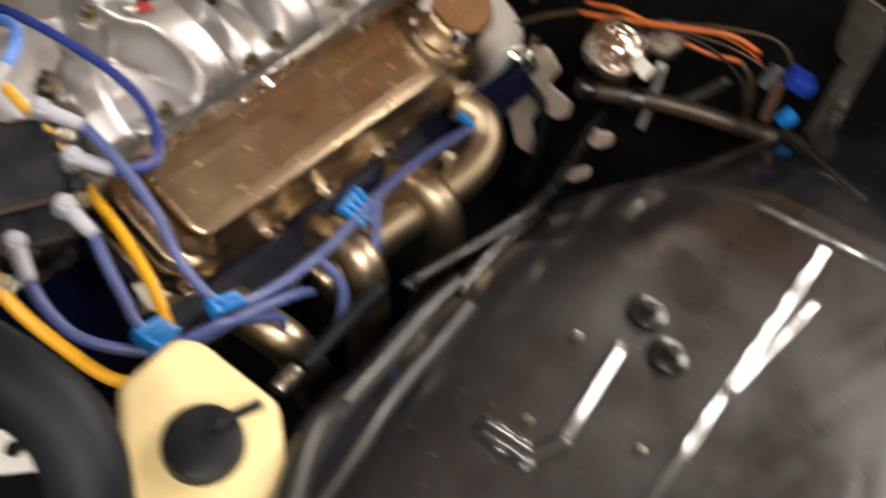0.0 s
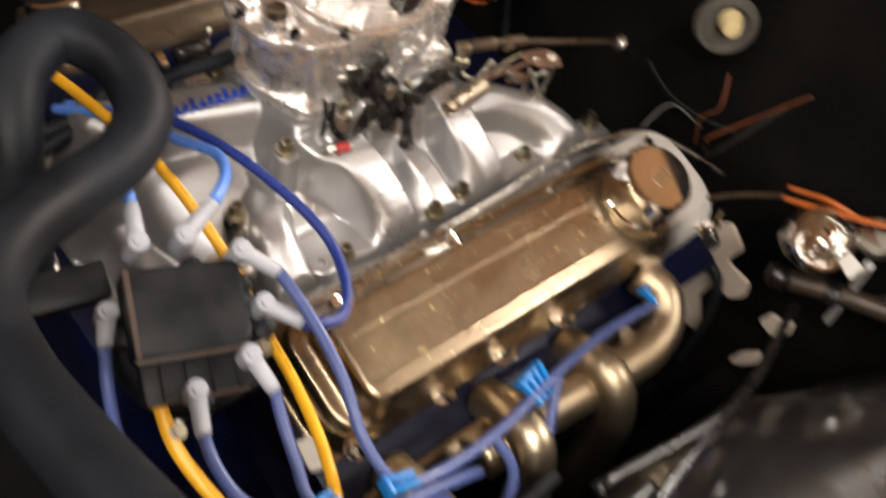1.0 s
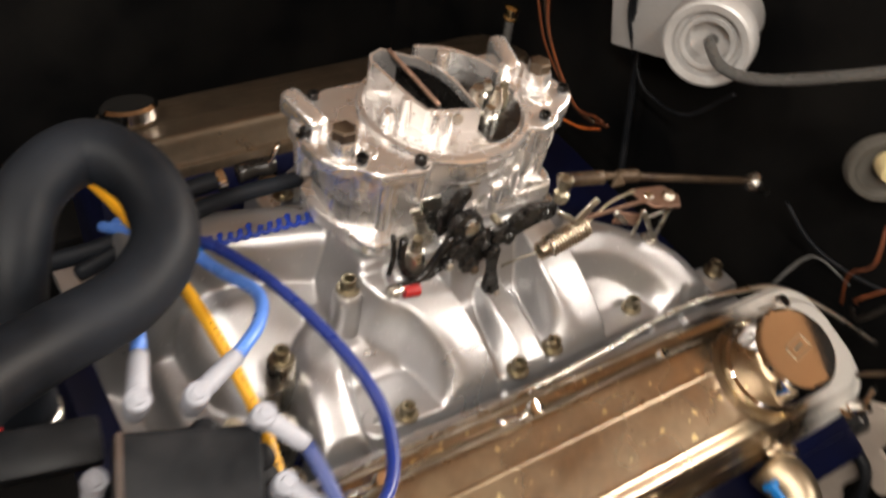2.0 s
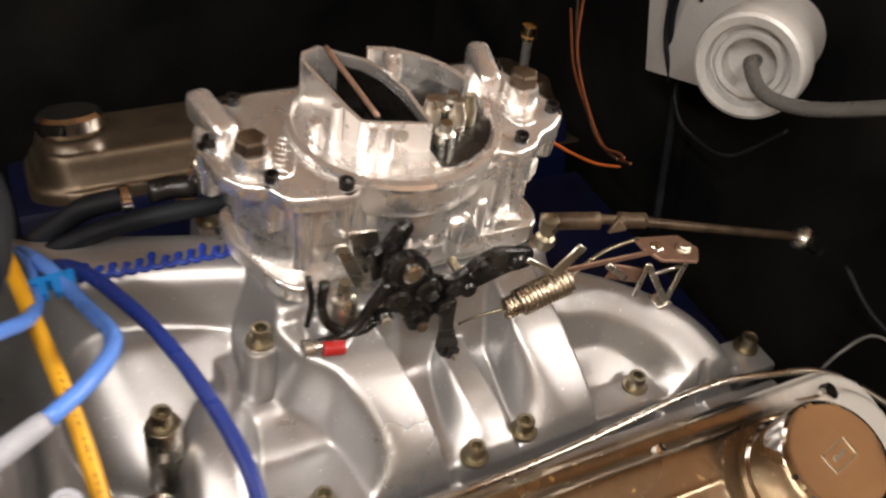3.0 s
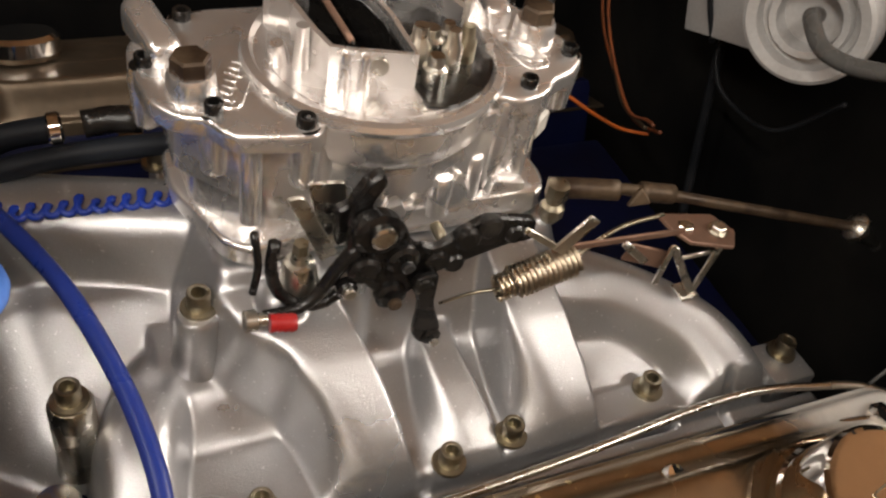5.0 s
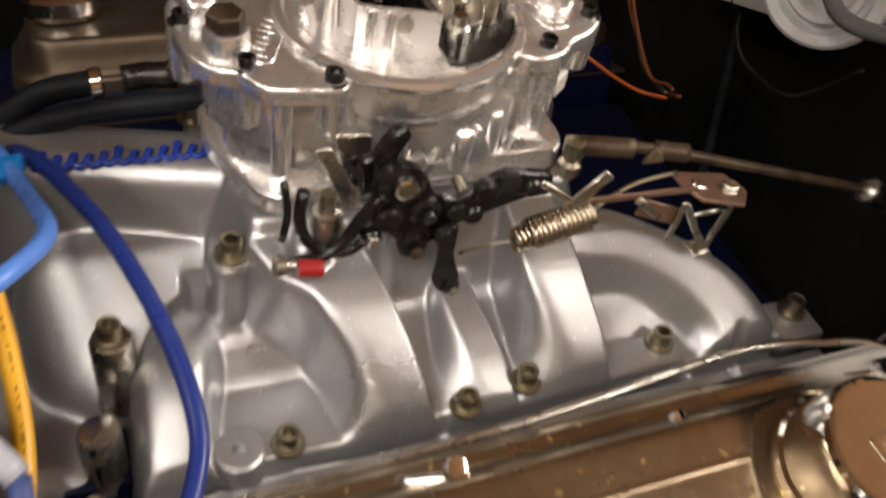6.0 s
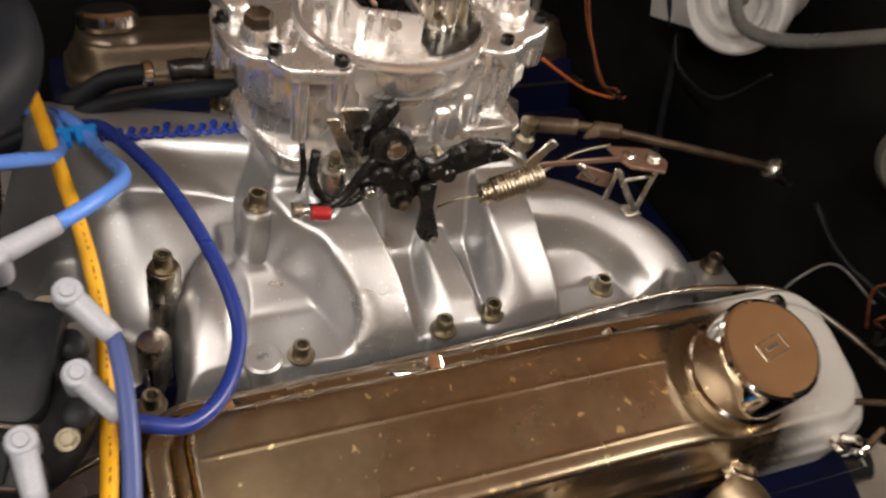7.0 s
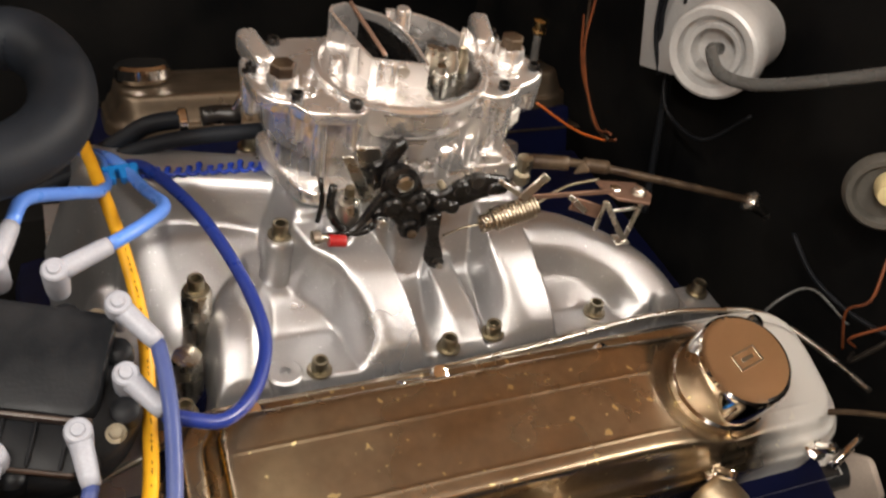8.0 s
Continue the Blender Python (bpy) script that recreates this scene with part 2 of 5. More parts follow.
ORANGEWIRE = surface("orange_wire", (0.52, 0.125, 0.022), 0.45, 0.0, (0.34, 0.09, 0.025), 60, 0.6, 0.05, 600)
CREAMWHITE = surface("white_painted_steel", (0.6, 0.57, 0.52), 0.4, 0.0, (0.45, 0.42, 0.38), 40, 0.6, 0.05, 400)
# A darker, duller orange than ORANGEWIRE.
DULLORANGE = surface("dull_orange_wire", (0.20, 0.055, 0.016), 0.55, 0.0, (0.08, 0.026, 0.012), 60, 0.7, 0.05, 600)
REDPLASTIC = surface("red_plastic", (0.30, 0.012, 0.012), 0.35, 0.0, (0.3, 0.01, 0.01), 60, 0.5, 0.05, 600)
SCRIPTBLUE = surface("blue_enamel", (0.012, 0.04, 0.32), 0.3, 0.0, (0.01, 0.03, 0.22), 60, 0.5, 0.05, 600)
GREENGASKET = surface("green_gasket", (0.08, 0.24, 0.22), 0.6, 0.0, None, 60, 0.5, 0.1, 600)
RUST = surface("rusty_steel", (0.045, 0.028, 0.018), 0.45, 0.5, (0.11, 0.075, 0.045), 60, 0.9, 0.3, 400)
DARKRUST = surface("dark_greasy_steel", (0.012, 0.009, 0.007), 0.6, 0.1, (0.022, 0.016, 0.011), 40, 0.9, 0.2, 300)
BROWNSTEEL = surface("brown_oiled_steel", (0.060, 0.042, 0.030), 0.42, 0.3, (0.035, 0.025, 0.018), 40, 0.7, 0.1, 300)
HOSEBLACK = surface("oily_black_hose", (0.010, 0.010, 0.011), 0.38, 0.0, (0.022, 0.021, 0.020), 30, 0.7, 0.1, 500, 0.10, 0, 0.45)
WORNSTEEL = surface("worn_grey_steel", (0.085, 0.080, 0.072), 0.5, 0.4, (0.045, 0.038, 0.03), 45, 0.9, 0.15, 300)
COPPERTAN = surface("copper_tinted_steel", (0.26, 0.155, 0.11), 0.5, 0.6, (0.17, 0.10, 0.07), 50, 0.6, 0.05, 400)
GREYCABLE = surface("grey_cable_sheath", (0.10, 0.098, 0.094), 0.3, 0.0, (0.06, 0.058, 0.055), 40, 0.6, 0.05, 500)
TANMATTE = surface("pale_tan_matte", (0.52, 0.43, 0.36), 0.8, 0.0, (0.40, 0.33, 0.27), 40, 0.6, 0.2, 500)
WOOD = surface("brown_timber_ceiling", (0.52, 0.345, 0.205), 0.6, 0.0, (0.40, 0.255, 0.145), 3, 0.8, 0.2, 40, 0.1, 0, 0.5, (0.3, 4, 1))
PLASTER = surface("dim_painted_wall", (0.46, 0.30, 0.18), 0.7, 0.0, (0.36, 0.23, 0.13), 2, 0.8, 0.2, 60)
DARKENEDWALL = surface("wall_darkened_for_reflections", (0.10, 0.065, 0.042), 0.6, 0.0, (0.07, 0.045, 0.03), 3, 0.8, 0.2, 40)
CONCRETE = surface("concrete_floor", (0.22, 0.20, 0.18), 0.75, 0.0, (0.16, 0.15, 0.13), 3, 0.8, 0.3, 60)


def flecks(m, colour, scale, low, high):
    """Scatters small pale flecks over a material."""
    nt = m.node_tree
    b = nt.nodes["Principled BSDF"]
    src = b.inputs["Base Color"].links[0].from_socket
    n = nt.nodes.new("ShaderNodeTexNoise")
    n.inputs["Scale"].default_value, n.inputs["Detail"].default_value = scale, 1
    co = nt.nodes.new("ShaderNodeTexCoord")
    nt.links.new(co.outputs["Object"], n.inputs["Vector"])
    step = nt.nodes.new("ShaderNodeMapRange")
    step.inputs[1].default_value, step.inputs[2].default_value = low, high
    nt.links.new(n.outputs[0], step.inputs[0])
    mix = nt.nodes.new("ShaderNodeMix")
    mix.data_type = "RGBA"
    mix.inputs[7].default_value = (*colour, 1)
    nt.links.new(step.outputs[0], mix.inputs[0])
    nt.links.new(src, mix.inputs[6])
    nt.links.new(mix.outputs[2], b.inputs["Base Color"])


flecks(COVER, (0.95, 0.82, 0.45), 150, 0.705, 0.74)
flecks(BLACKPAINT, (0.08, 0.075, 0.07), 260, 0.70, 0.78)
flecks(CAST, (0.70, 0.70, 0.70), 420, 0.70, 0.76)

# ---------------------------------------------------------------- garage shell
def slab(name, lo, hi, material, label, category):
    m = Matrix.Translation([(a + b) / 2 for a, b in zip(lo, hi)])
    ob = link_bm(name, box(*[b - a for a, b in zip(lo, hi)], m), material)
    return tagged(ob, label, category, "", "structure")


slab("floor", (-4, -4, -0.1), (4, 4, 0), CONCRETE, "bare grey concrete garage floor under the car", "floor")
# Unseen walls added to close the place; their brown tints the chrome's reflections.
slab("wall_front", (-4.1, -4, 0), (-4, 4, 2.75), PLASTER, "unseen plain brown wall closing the place", "wall")
slab("wall_rear", (4, -4, 0), (4.1, 4, 2.75), PLASTER, "unseen plain brown wall closing the place", "wall")
slab("wall_near", (-4, -4.1, 0), (4, -4, 2.75), PLASTER, "unseen plain brown wall closing the place", "wall")
# Unseen far wall, made dark so that little of it reflects.
slab("wall_far", (-4, 4, 0), (4, 4.1, 2.75), DARKENEDWALL, "unseen wall, darkened to dim the reflections", "wall")
slab("ceiling", (-4, -4, 2.75), (4, 4, 2.85), WOOD, "brown timber garage ceiling", "ceiling")

# ---------------------------------------------------------------- engine bay shell
fw = thing("firewall", "black painted steel firewall behind the engine", "firewall", "", "structure", (0.36, 0, 0.6))


def build_firewall():
    ys, zs = np.linspace(-0.95, 0.95, 96), np.linspace(0.25, 1.04, 45)
    yy, zz = np.meshgrid(ys, zs, indexing="ij")
    dep = 0.012 * np.exp(-((yy - 0.28) / 0.13) ** 4 - ((zz - 0.78) / 0.14) ** 4) + 0.010 * np.exp(-((yy + 0.33) / 0.12) ** 4 - ((zz - 0.7) / 0.12) ** 4)
    bm = field(ys, zs, dep, None, -0.02)
    m = Matrix(((0, 0, -1, 0), (1, 0, 0, 0), (0, 1, 0, 0), (0, 0, 0, 1)))
    bmesh.ops.transform(bm, matrix=m, verts=bm.verts)
    bmesh.ops.recalc_face_normals(bm, faces=bm.faces[:])
    part("panel", bm, FIREPAINT, fw).location = (0.0, 0, -0.6)
    part("cowl", box(0.22, 1.9, 0.02, Matrix.Translation((0.12, 0, 0.435)), 0.006), FIREPAINT, fw)


build_firewall()

fender = thing("inner_fender", "glossy black inner fender with pressed ribs and bolts", "fender", "", "structure")


def build_fender():
    xs, ys = np.linspace(-0.55, 0.36, 380), np.linspace(-0.95, -0.44, 560)
    x, y = np.meshgrid(xs, ys, indexing="ij")
    edge = -0.52 - 0.02 * np.clip((x - 0.02) / 0.1, 0, 1) - 0.35 * np.clip(x - 0.12, 0, 1)
    top = 0.885 - 0.5 * np.clip(-0.25 - x, 0, 1) ** 1.3
    fall = np.clip(y - edge + 0.052, 0, 1)
    z = top - 9.0 * fall ** 2.2
    z = np.maximum(z, 0.45)
    # rolled seam along the car, a pressed rib bent at its front end, a shelf stepped up at the rear
    def seg(ax, ay, bx, by):
        t = np.clip(((x - ax) * (bx - ax) + (y - ay) * (by - ay)) / ((bx - ax) ** 2 + (by - ay) ** 2), 0, 1)
        return np.hypot(x - ax - t * (bx - ax), y - ay - t * (by - ay))
    def fold(ax, ay, bx, by, wide, slope):
        """A pressed fold from a to b: a long flat outer face and a short steep inner one."""
        run = math.hypot(bx - ax, by - ay)
        s = ((x - ax) * (bx - ax) + (y - ay) * (by - ay)) / run
        q = ((x - ax) * (by - ay) - (y - ay) * (bx - ax)) / run
        face = np.where(q > 0, slope * (wide - q), slope * wide + 1.1 * q)
        return np.clip(face, 0, 1) * np.clip((s + 0.004) / 0.008, 0, 1) * np.clip((run + 0.004 - s) / 0.008, 0, 1)
    z += np.maximum(fold(-0.6, -0.675, 0.1595, -0.6530, 0.0060, 0.235), fold(-0.02, -0.6615, 0.104, -0.6715, 0.0045, 0.235))
    bend = np.minimum(seg(-0.135, -0.600, -0.157, -0.591), seg(-0.157, -0.591, -0.161, -0.560))
    z += np.maximum(fold(-0.140, -0.598, -0.044, -0.5850, 0.0066, 0.31), 0.0050 * np.sqrt(np.clip(1 - (bend / 0.0070) ** 2, 0, 1)))
    back = x - 0.136 + 0.26 * (y + 0.552)
    z += 0.007 / (1 + np.exp(-np.clip(back / 0.0028, -40, 40))) - 0.10 * np.clip(back - 0.02, 0, 1)
    z += 0.0005 * np.sin(x * 31 + y * 17) * np.sin(y * 23 - x * 9) + 0.00012 * np.sin(x * 83 + 3 * np.sin(y * 61)) * np.sin(y * 97)
    part("panel", field(xs, ys, z, None, 0.4), BLACKPAINT, fender)
    for bx, by in ((-0.007, -0.585), (-0.026, -0.616)):
        b = part("bolt", lathe([(0, 0.0085), (0.006, 0.008), (0.0075, 0.005), (0.011, 0.0042), (0.0145, 0.0028), (0.0155, 0), (0, 0)], pose(bx, by, 0.885, 0, 0, 20), 24), BLACKMETAL, fender, "round black rubber-washered bolt")
        part("head", hexbolt(pose(bx, by, 0.892, 6, -8, 20), 0.0045, 0.0035), BLACKPAINT, b)
    for bx, by in ((-0.062, -0.560), (-0.138, -0.575), (-0.10, -0.64)):
        part("rivet", lathe([(0, 0.0035), (0.003, 0.003), (0.004, 0), (0, 0)], pose(bx, by, 0.885), 12), ZINC, fender)
    part("lip", box(0.010, 0.090, 0.012, pose(0.236, -0.612, 0.884, 0, 0, -10), 0.003), BLACKPAINT, fender)


build_fender()

ff = thing("far_inner_fender", "black painted inner fender on the passenger side", "fender", "", "structure", (0, 0.62, 0.5))
part("panel", box(1.3, 0.03, 0.85, Matrix.Translation((-0.2, 0, 0.0)), 0.01), FIREPAINT, ff)
part("ledge", box(1.3, 0.22, 0.03, Matrix.Translation((-0.2, 0.10, 0.42)), 0.01), FIREPAINT, ff)
rs = thing("radiator_support", "black painted radiator support across the front", "panel", "", "structure", (-0.72, 0, 0.5))
part("panel", box(0.04, 1.9, 0.9, None, 0.01), FIREPAINT, rs)

# Unseen black slabs added so that the gaps below the engine stay dark.
ub = thing("underbody", "unseen black panels added under the engine to keep the gaps dark", "panel", "", "structure", (-0.18, 0, 0.40))
part("blackout_panel", box(1.08, 1.26, 0.02, None, 0.004), FIREPAINT, ub)
part("blackout_rail", box(1.08, 0.09, 0.13, Matrix.Translation((0, -0.42, 0.07)), 0.01), FIREPAINT, ub)
part("blackout_rail", box(1.08, 0.09, 0.13, Matrix.Translation((0, 0.42, 0.07)), 0.01), FIREPAINT, ub)

# ---------------------------------------------------------------- engine
engine = thing("engine_block", "dark blue painted engine block with cylinder heads", "engine", at=(0.02, Y0, 0.5))
part("block", box(0.50, 0.30, 0.36, Matrix.Translation((0, 0, 0.02)), 0.01), ENGINEBLUE, engine)
for s in (-1, 1):
    tilt = Matrix.Translation((0, s * 0.215, 0.215)) @ Matrix.Rotation(radians(-20 * s), 4, "X")
    part("cylinder_head", box(0.47, 0.145, 0.12, tilt, 0.006), ENGINEBLUE, engine)
part("timing_cover", box(0.06, 0.22, 0.26, Matrix.Translation((-0.28, 0, 0.10)), 0.02), ENGINEBLUE, engine)
part("valley", box(0.44, 0.24, 0.06, Matrix.Translation((0, 0, 0.245)), 0.004), ENGINEBLUE, engine)

# ---------------------------------------------------------------- intake manifold
intake = thing("intake_manifold", "satin silver cast aluminium intake manifold with curved runners", "manifold", at=(0, Y0, 0.79))


def blurred(z, sx, sy):
    """Softens a height field by a bell-shaped window of sx by sy cells."""
    for axis, sig in ((0, sx), (1, sy)):
        n = int(3 * sig) + 1
        k = np.exp(-0.5 * (np.arange(-n, n + 1) / sig) ** 2)
        k /= k.sum()
        pad = [(n, n) if a == axis else (0, 0) for a in (0, 1)]
        zz = np.pad(z, pad, mode="edge")
        z = sum(w * (zz[i:i + z.shape[0], :] if axis == 0 else zz[:, i:i + z.shape[1]]) for i, w in enumerate(k))
    return z


# plan lines of the three middle runners: (y, x) from the carburettor pad out to the flange
LINES = {
    "crest_1": ((-0.085, -0.096), (-0.102, -0.088), (-0.108, -0.0825), (-0.117, -0.0745), (-0.128, -0.064), (-0.138, -0.057), (-0.150, -0.0515), (-0.168, -0.047)),
    "foot_1": ((-0.085, -0.106), (-0.104, -0.097), (-0.112, -0.0805), (-0.120, -0.0735), (-0.133, -0.0695), (-0.156, -0.067), (-0.168, -0.066)),
    "edge_1": ((-0.085, -0.042), (-0.119, -0.0325), (-0.130, -0.029), (-0.138, -0.0265), (-0.150, -0.0235), (-0.168, -0.0195)),
    "valley_1": ((-0.100, -0.0005), (-0.107, -0.002), (-0.120, -0.005), (-0.131, -0.007), (-0.151, -0.010), (-0.168, -0.0125)),
    "crest_2": ((-0.100, 0.000), (-0.118, 0.0015), (-0.131, 0.0035), (-0.146, 0.006), (-0.158, 0.009), (-0.168, 0.010)),
    "edge_2": ((-0.100, 0.0215), (-0.117, 0.023), (-0.133, 0.0255), (-0.145, 0.0275), (-0.157, 0.0285), (-0.168, 0.0295)),
    "valley_2": ((-0.095, 0.038), (-0.113, 0.0385), (-0.132, 0.0365), (-0.150, 0.0345), (-0.168, 0.0335)),
    "crest_3": ((-0.085, 0.039), (-0.105, 0.0405), (-0.124, 0.0435), (-0.140, 0.049), (-0.155, 0.0547), (-0.168, 0.0595)),
    "edge_3": ((-0.085, 0.073), (-0.109, 0.0755), (-0.134, 0.0785), (-0.146, 0.082), (-0.156, 0.0835), (-0.168, 0.086)),
}
HIGH = ((-0.080, 0.866), (-0.095, 0.862), (-0.110, 0.856), (-0.125, 0.848), (-0.140, 0.836), (-0.155, 0.8215), (-0.163, 0.812), (-0.168, 0.804))
MIDDLE = ((-0.100, 0.831), (-0.118, 0.827), (-0.133, 0.8215), (-0.150, 0.8135), (-0.168, 0.802))
VALLEY = ((-0.090, 0.830), (-0.105, 0.816), (-0.120, 0.811), (-0.140, 0.805), (-0.168, 0.798))
RAMP = ((-0.088, 0.822), (-0.104, 0.8185), (-0.123, 0.7975), (-0.168, 0.797))
BULB = ((-0.112, -0.062, 0.814, 0.020), (-0.121, -0.080, 0.819, 0.0225), (-0.131, -0.098, 0.825, 0.0235), (-0.140, -0.118, 0.827, 0.0235), (-0.1435, -0.138, 0.821, 0.0215), (-0.1450, -0.155, 0.811, 0.0205), (-0.1455, -0.168, 0.802, 0.020))


def along(pairs, y):
    """Eased line through (y, value) pairs, evaluated at y."""
    ys, vs = [p[0] for p in pairs[::-1]], [p[1] for p in pairs[::-1]]
    return sum(w * np.interp(y + d, ys, vs) for w, d in ((0.25, -0.004), (0.5, 0.0), (0.25, 0.004)))


def smin(a, b, k):
    return -smax(-a, -b, k)


def bulb_height(x, y):
    """The front runner, an oval duct whose back is round from side to side."""
    path = np.array([tuple(p) for p in spline([(p[0], p[1], p[2]) for p in BULB], 0.0008)])
    wide = np.interp(path[:, 1], [p[1] for p in BULB[::-1]], [p[3] for p in BULB[::-1]])
    best, z = np.full(x.shape, 9.0), np.full(x.shape, 0.6)
    for (px, py, pz), w in zip(path, wide):
        d = np.hypot(x - px, y - py) / w
        near = d < best
        z = np.where(near, 0.790 + (pz - 0.790) * np.sqrt(np.clip(1 - d ** 3.0, 0, 1)) - np.clip(d - 1, 0, 9) * 0.2, z)
        best = np.where(near, d, best)
    return blurred(z, 1.6, 1.6)


def ribbon(x, y, outer, inner, steep, crown=0.004):
    """A duct between an outer and an inner edge line (x, y, top), whose top tilts from one to the other."""
    po = np.array([tuple(p) for p in spline(outer, 0.004)])
    pi = np.array([tuple(p) for p in spline(inner, 0.004)])
    t = np.linspace(0, 1, 200)
    po = np.stack([np.interp(t, np.linspace(0, 1, len(po)), po[:, k]) for k in range(3)], 1)
    pi = np.stack([np.interp(t, np.linspace(0, 1, len(pi)), pi[:, k]) for k in range(3)], 1)
    best, top = np.full(x.shape, 9.0), np.zeros(x.shape)
    for a, b in zip(po, pi):
        d = b - a
        u = np.clip(((x - a[0]) * d[0] + (y - a[1]) * d[1]) / (d[0] ** 2 + d[1] ** 2), 0, 1)
        dist = np.hypot(x - a[0] - u * d[0], y - a[1] - u * d[1])
        bow = crown * (1 - (2 * u - 1) ** 2)
        near = dist < best
        top = np.where(near, a[2] + u * d[2] + bow, top)
        best = np.where(near, dist, best)
    return top - np.clip(best - 0.0016, 0, 9) * steep


def build_intake():
    xs, ys = np.arange(-0.262, 0.2521, 0.00125), np.arange(-0.186, 0.1401, 0.00125)
    x, y = np.meshgrid(xs, ys, indexing="ij")
    ym = np.minimum(y, 2 * Y0 - y)              # the far side repeats the near one
    L = {k: along(v, ym) for k, v in LINES.items()}
    high, mid, low, ramp = (along(p, ym) for p in (HIGH, MIDDLE, VALLEY, RAMP))
    # pocket floors between the runners, with a ramp up to the pad at their back
    z = np.where((x > -0.127) & (x < 0.150) & (ym > -0.168), np.minimum(ramp, 0.838), 0.735)
    z = np.where((x > -0.022) & (x < 0.046) & (ym > -0.168), np.maximum(z * 0 + 0.735, low), z)
    z = np.where((x > 0.05) & (ym > -0.100), 0.735, z)
    slope = np.clip(np.interp(ym, (-0.143, -0.130, -0.116, -0.104), (0.797, 0.8055, 0.8145, 0.819)) + 0.22 * np.clip(x - 0.115, -0.03, 0.012) * np.clip((ym + 0.143) / 0.02, 0, 1), 0.797, 0.83)
    z = np.where((x > 0.06) & (x < 0.150) & (ym < -0.100) & (ym > -0.168), slope, z)
    # front runner and the shelf that it springs from
    d = np.hypot(np.clip(-0.168 - x, 0, 9), np.clip(-0.086 - ym, 0, 9)) / 0.045
    shelf = 0.832 - 0.62 * np.clip(-0.042 - ym, 0, 1) - 0.045 * (1 - np.sqrt(np.clip(1 - d ** 2, 0, 1)))
    shelf = np.where((x < -0.03) & (x > -0.215) & (d < 1), blurred(shelf, 3, 3), 0.6)
    z = np.maximum(z, shelf)
    z = smax(z, np.where(ym > -0.170, bulb_height(x, ym), 0.6), 0.0022)
    # first runner: broad top, round left shoulder, steep right side
    def runner(left, right, top, foot, tilt, soft, floor, bevel=0.0):
        wall = floor + (top - floor) * (x - foot) / np.maximum(left - foot, 0.004)
        over = smin(top + tilt * (x - left), top + 0.42 * (x - left - bevel), 0.003) if bevel else top + tilt * (x - left)
        body = smin(over, wall, soft)
        return smin(body, top + tilt * (right - left) + (right - x) * 5.0, 0.0022)
    first = runner(L["crest_1"] - 0.001, L["edge_1"], high + 0.0015, L["foot_1"], -0.05, 0.0070, np.minimum(ramp, 0.826), 0.005)
    second = runner(L["crest_2"], L["edge_2"], mid + 0.001, L["valley_1"] - 0.0005, -0.10, 0.004, low)
    third = runner(L["crest_3"] - 0.001, L["edge_3"], high + 0.0015, L["valley_2"] - 0.0005, -0.05, 0.0070, low, 0.005)
    near = (ym > -0.1685) & (ym < -0.062)
    for one, lo, hi in ((first, -0.112, 0.0), (second, -0.012, 0.040), (third, 0.028, 0.100)):
        z = np.where(near & (x > lo) & (x < hi), smax(z, np.maximum(one, 0.73), 0.0018), z)
    # rear runner sweeping round to the last port: its back, then its inner wall
    back = [(0.060, -0.066, 0.868), (0.088, -0.078, 0.853), (0.113, -0.087, 0.849), (0.133, -0.0985, 0.8455), (0.152, -0.112, 0.841), (0.170, -0.127, 0.835), (0.183, -0.1415, 0.827), (0.192, -0.157, 0.817), (0.196, -0.168, 0.809)]
    brow = [(0.060, -0.100, 0.842), (0.075, -0.104, 0.840), (0.0875, -0.107, 0.838), (0.112, -0.113, 0.836), (0.130, -0.1225, 0.8325), (0.147, -0.1365, 0.8263), (0.1585, -0.152, 0.818), (0.1622, -0.161, 0.8125), (0.1633, -0.168, 0.808)]
    foot = [(0.060, -0.106, 0.820), (0.075, -0.109, 0.818), (0.0890, -0.112, 0.816), (0.1120, -0.116, 0.8165), (0.127, -0.1205, 0.8160), (0.1355, -0.130, 0.8070), (0.1410, -0.141, 0.798), (0.1430, -0.155, 0.797), (0.144, -0.168, 0.797)]
    rear = smax(ribbon(x, y, back, brow, 7.0, 0.0048), ribbon(x, y, brow, foot, 9.0, -0.0010), 0.0012)
    z = np.where((x > 0.055) & (y < -0.06) & (y > -0.1685), smax(z, rear, 0.0014), z)

    def block(cx, cy, hx, hy, top, r, slope=4.0):
        d = np.hypot(np.clip(np.abs(x - cx) - hx, 0, 9), np.clip(np.abs(y - cy) - hy, 0, 9))
        q = np.clip(d / r, 0, 1)
        return top - r * (1 - np.sqrt(np.clip(1 - (q * 0.95) ** 2, 0, 1))) - np.clip(d - r, 0, 9) * slope
    # carburettor pad with a round boss, raised box at the front
    z = smax(z, block(-0.005, -0.033, 0.084, 0.042, 0.874, 0.006, 2.6), 0.003)
    z = smax(z, block(-0.068, -0.092, 0.002, 0.002, 0.872, 0.009, 7.0), 0.002)
    z = smax(z, block(-0.038, -0.078, 0.006, 0.006, 0.872, 0.008, 5.0), 0.003)
    box_edge = 0.28 * (x + 0.13)
    d = np.hypot(np.clip(np.abs(x + 0.150) - 0.066, 0, 9), np.clip(np.abs(y + box_edge + 0.007) - 0.007, 0, 9))
    q = np.clip(d / 0.016, 0, 1)
    z = smax(z, 0.868 - 0.016 * (1 - np.sqrt(np.clip(1 - (q * 0.95) ** 2, 0, 1))) - np.clip(d - 0.016, 0, 9) * 3.2, 0.004)
    z = smax(z, block(-0.205, -0.080, 0.010, 0.050, 0.780, 0.02, 3.0), 0.006)
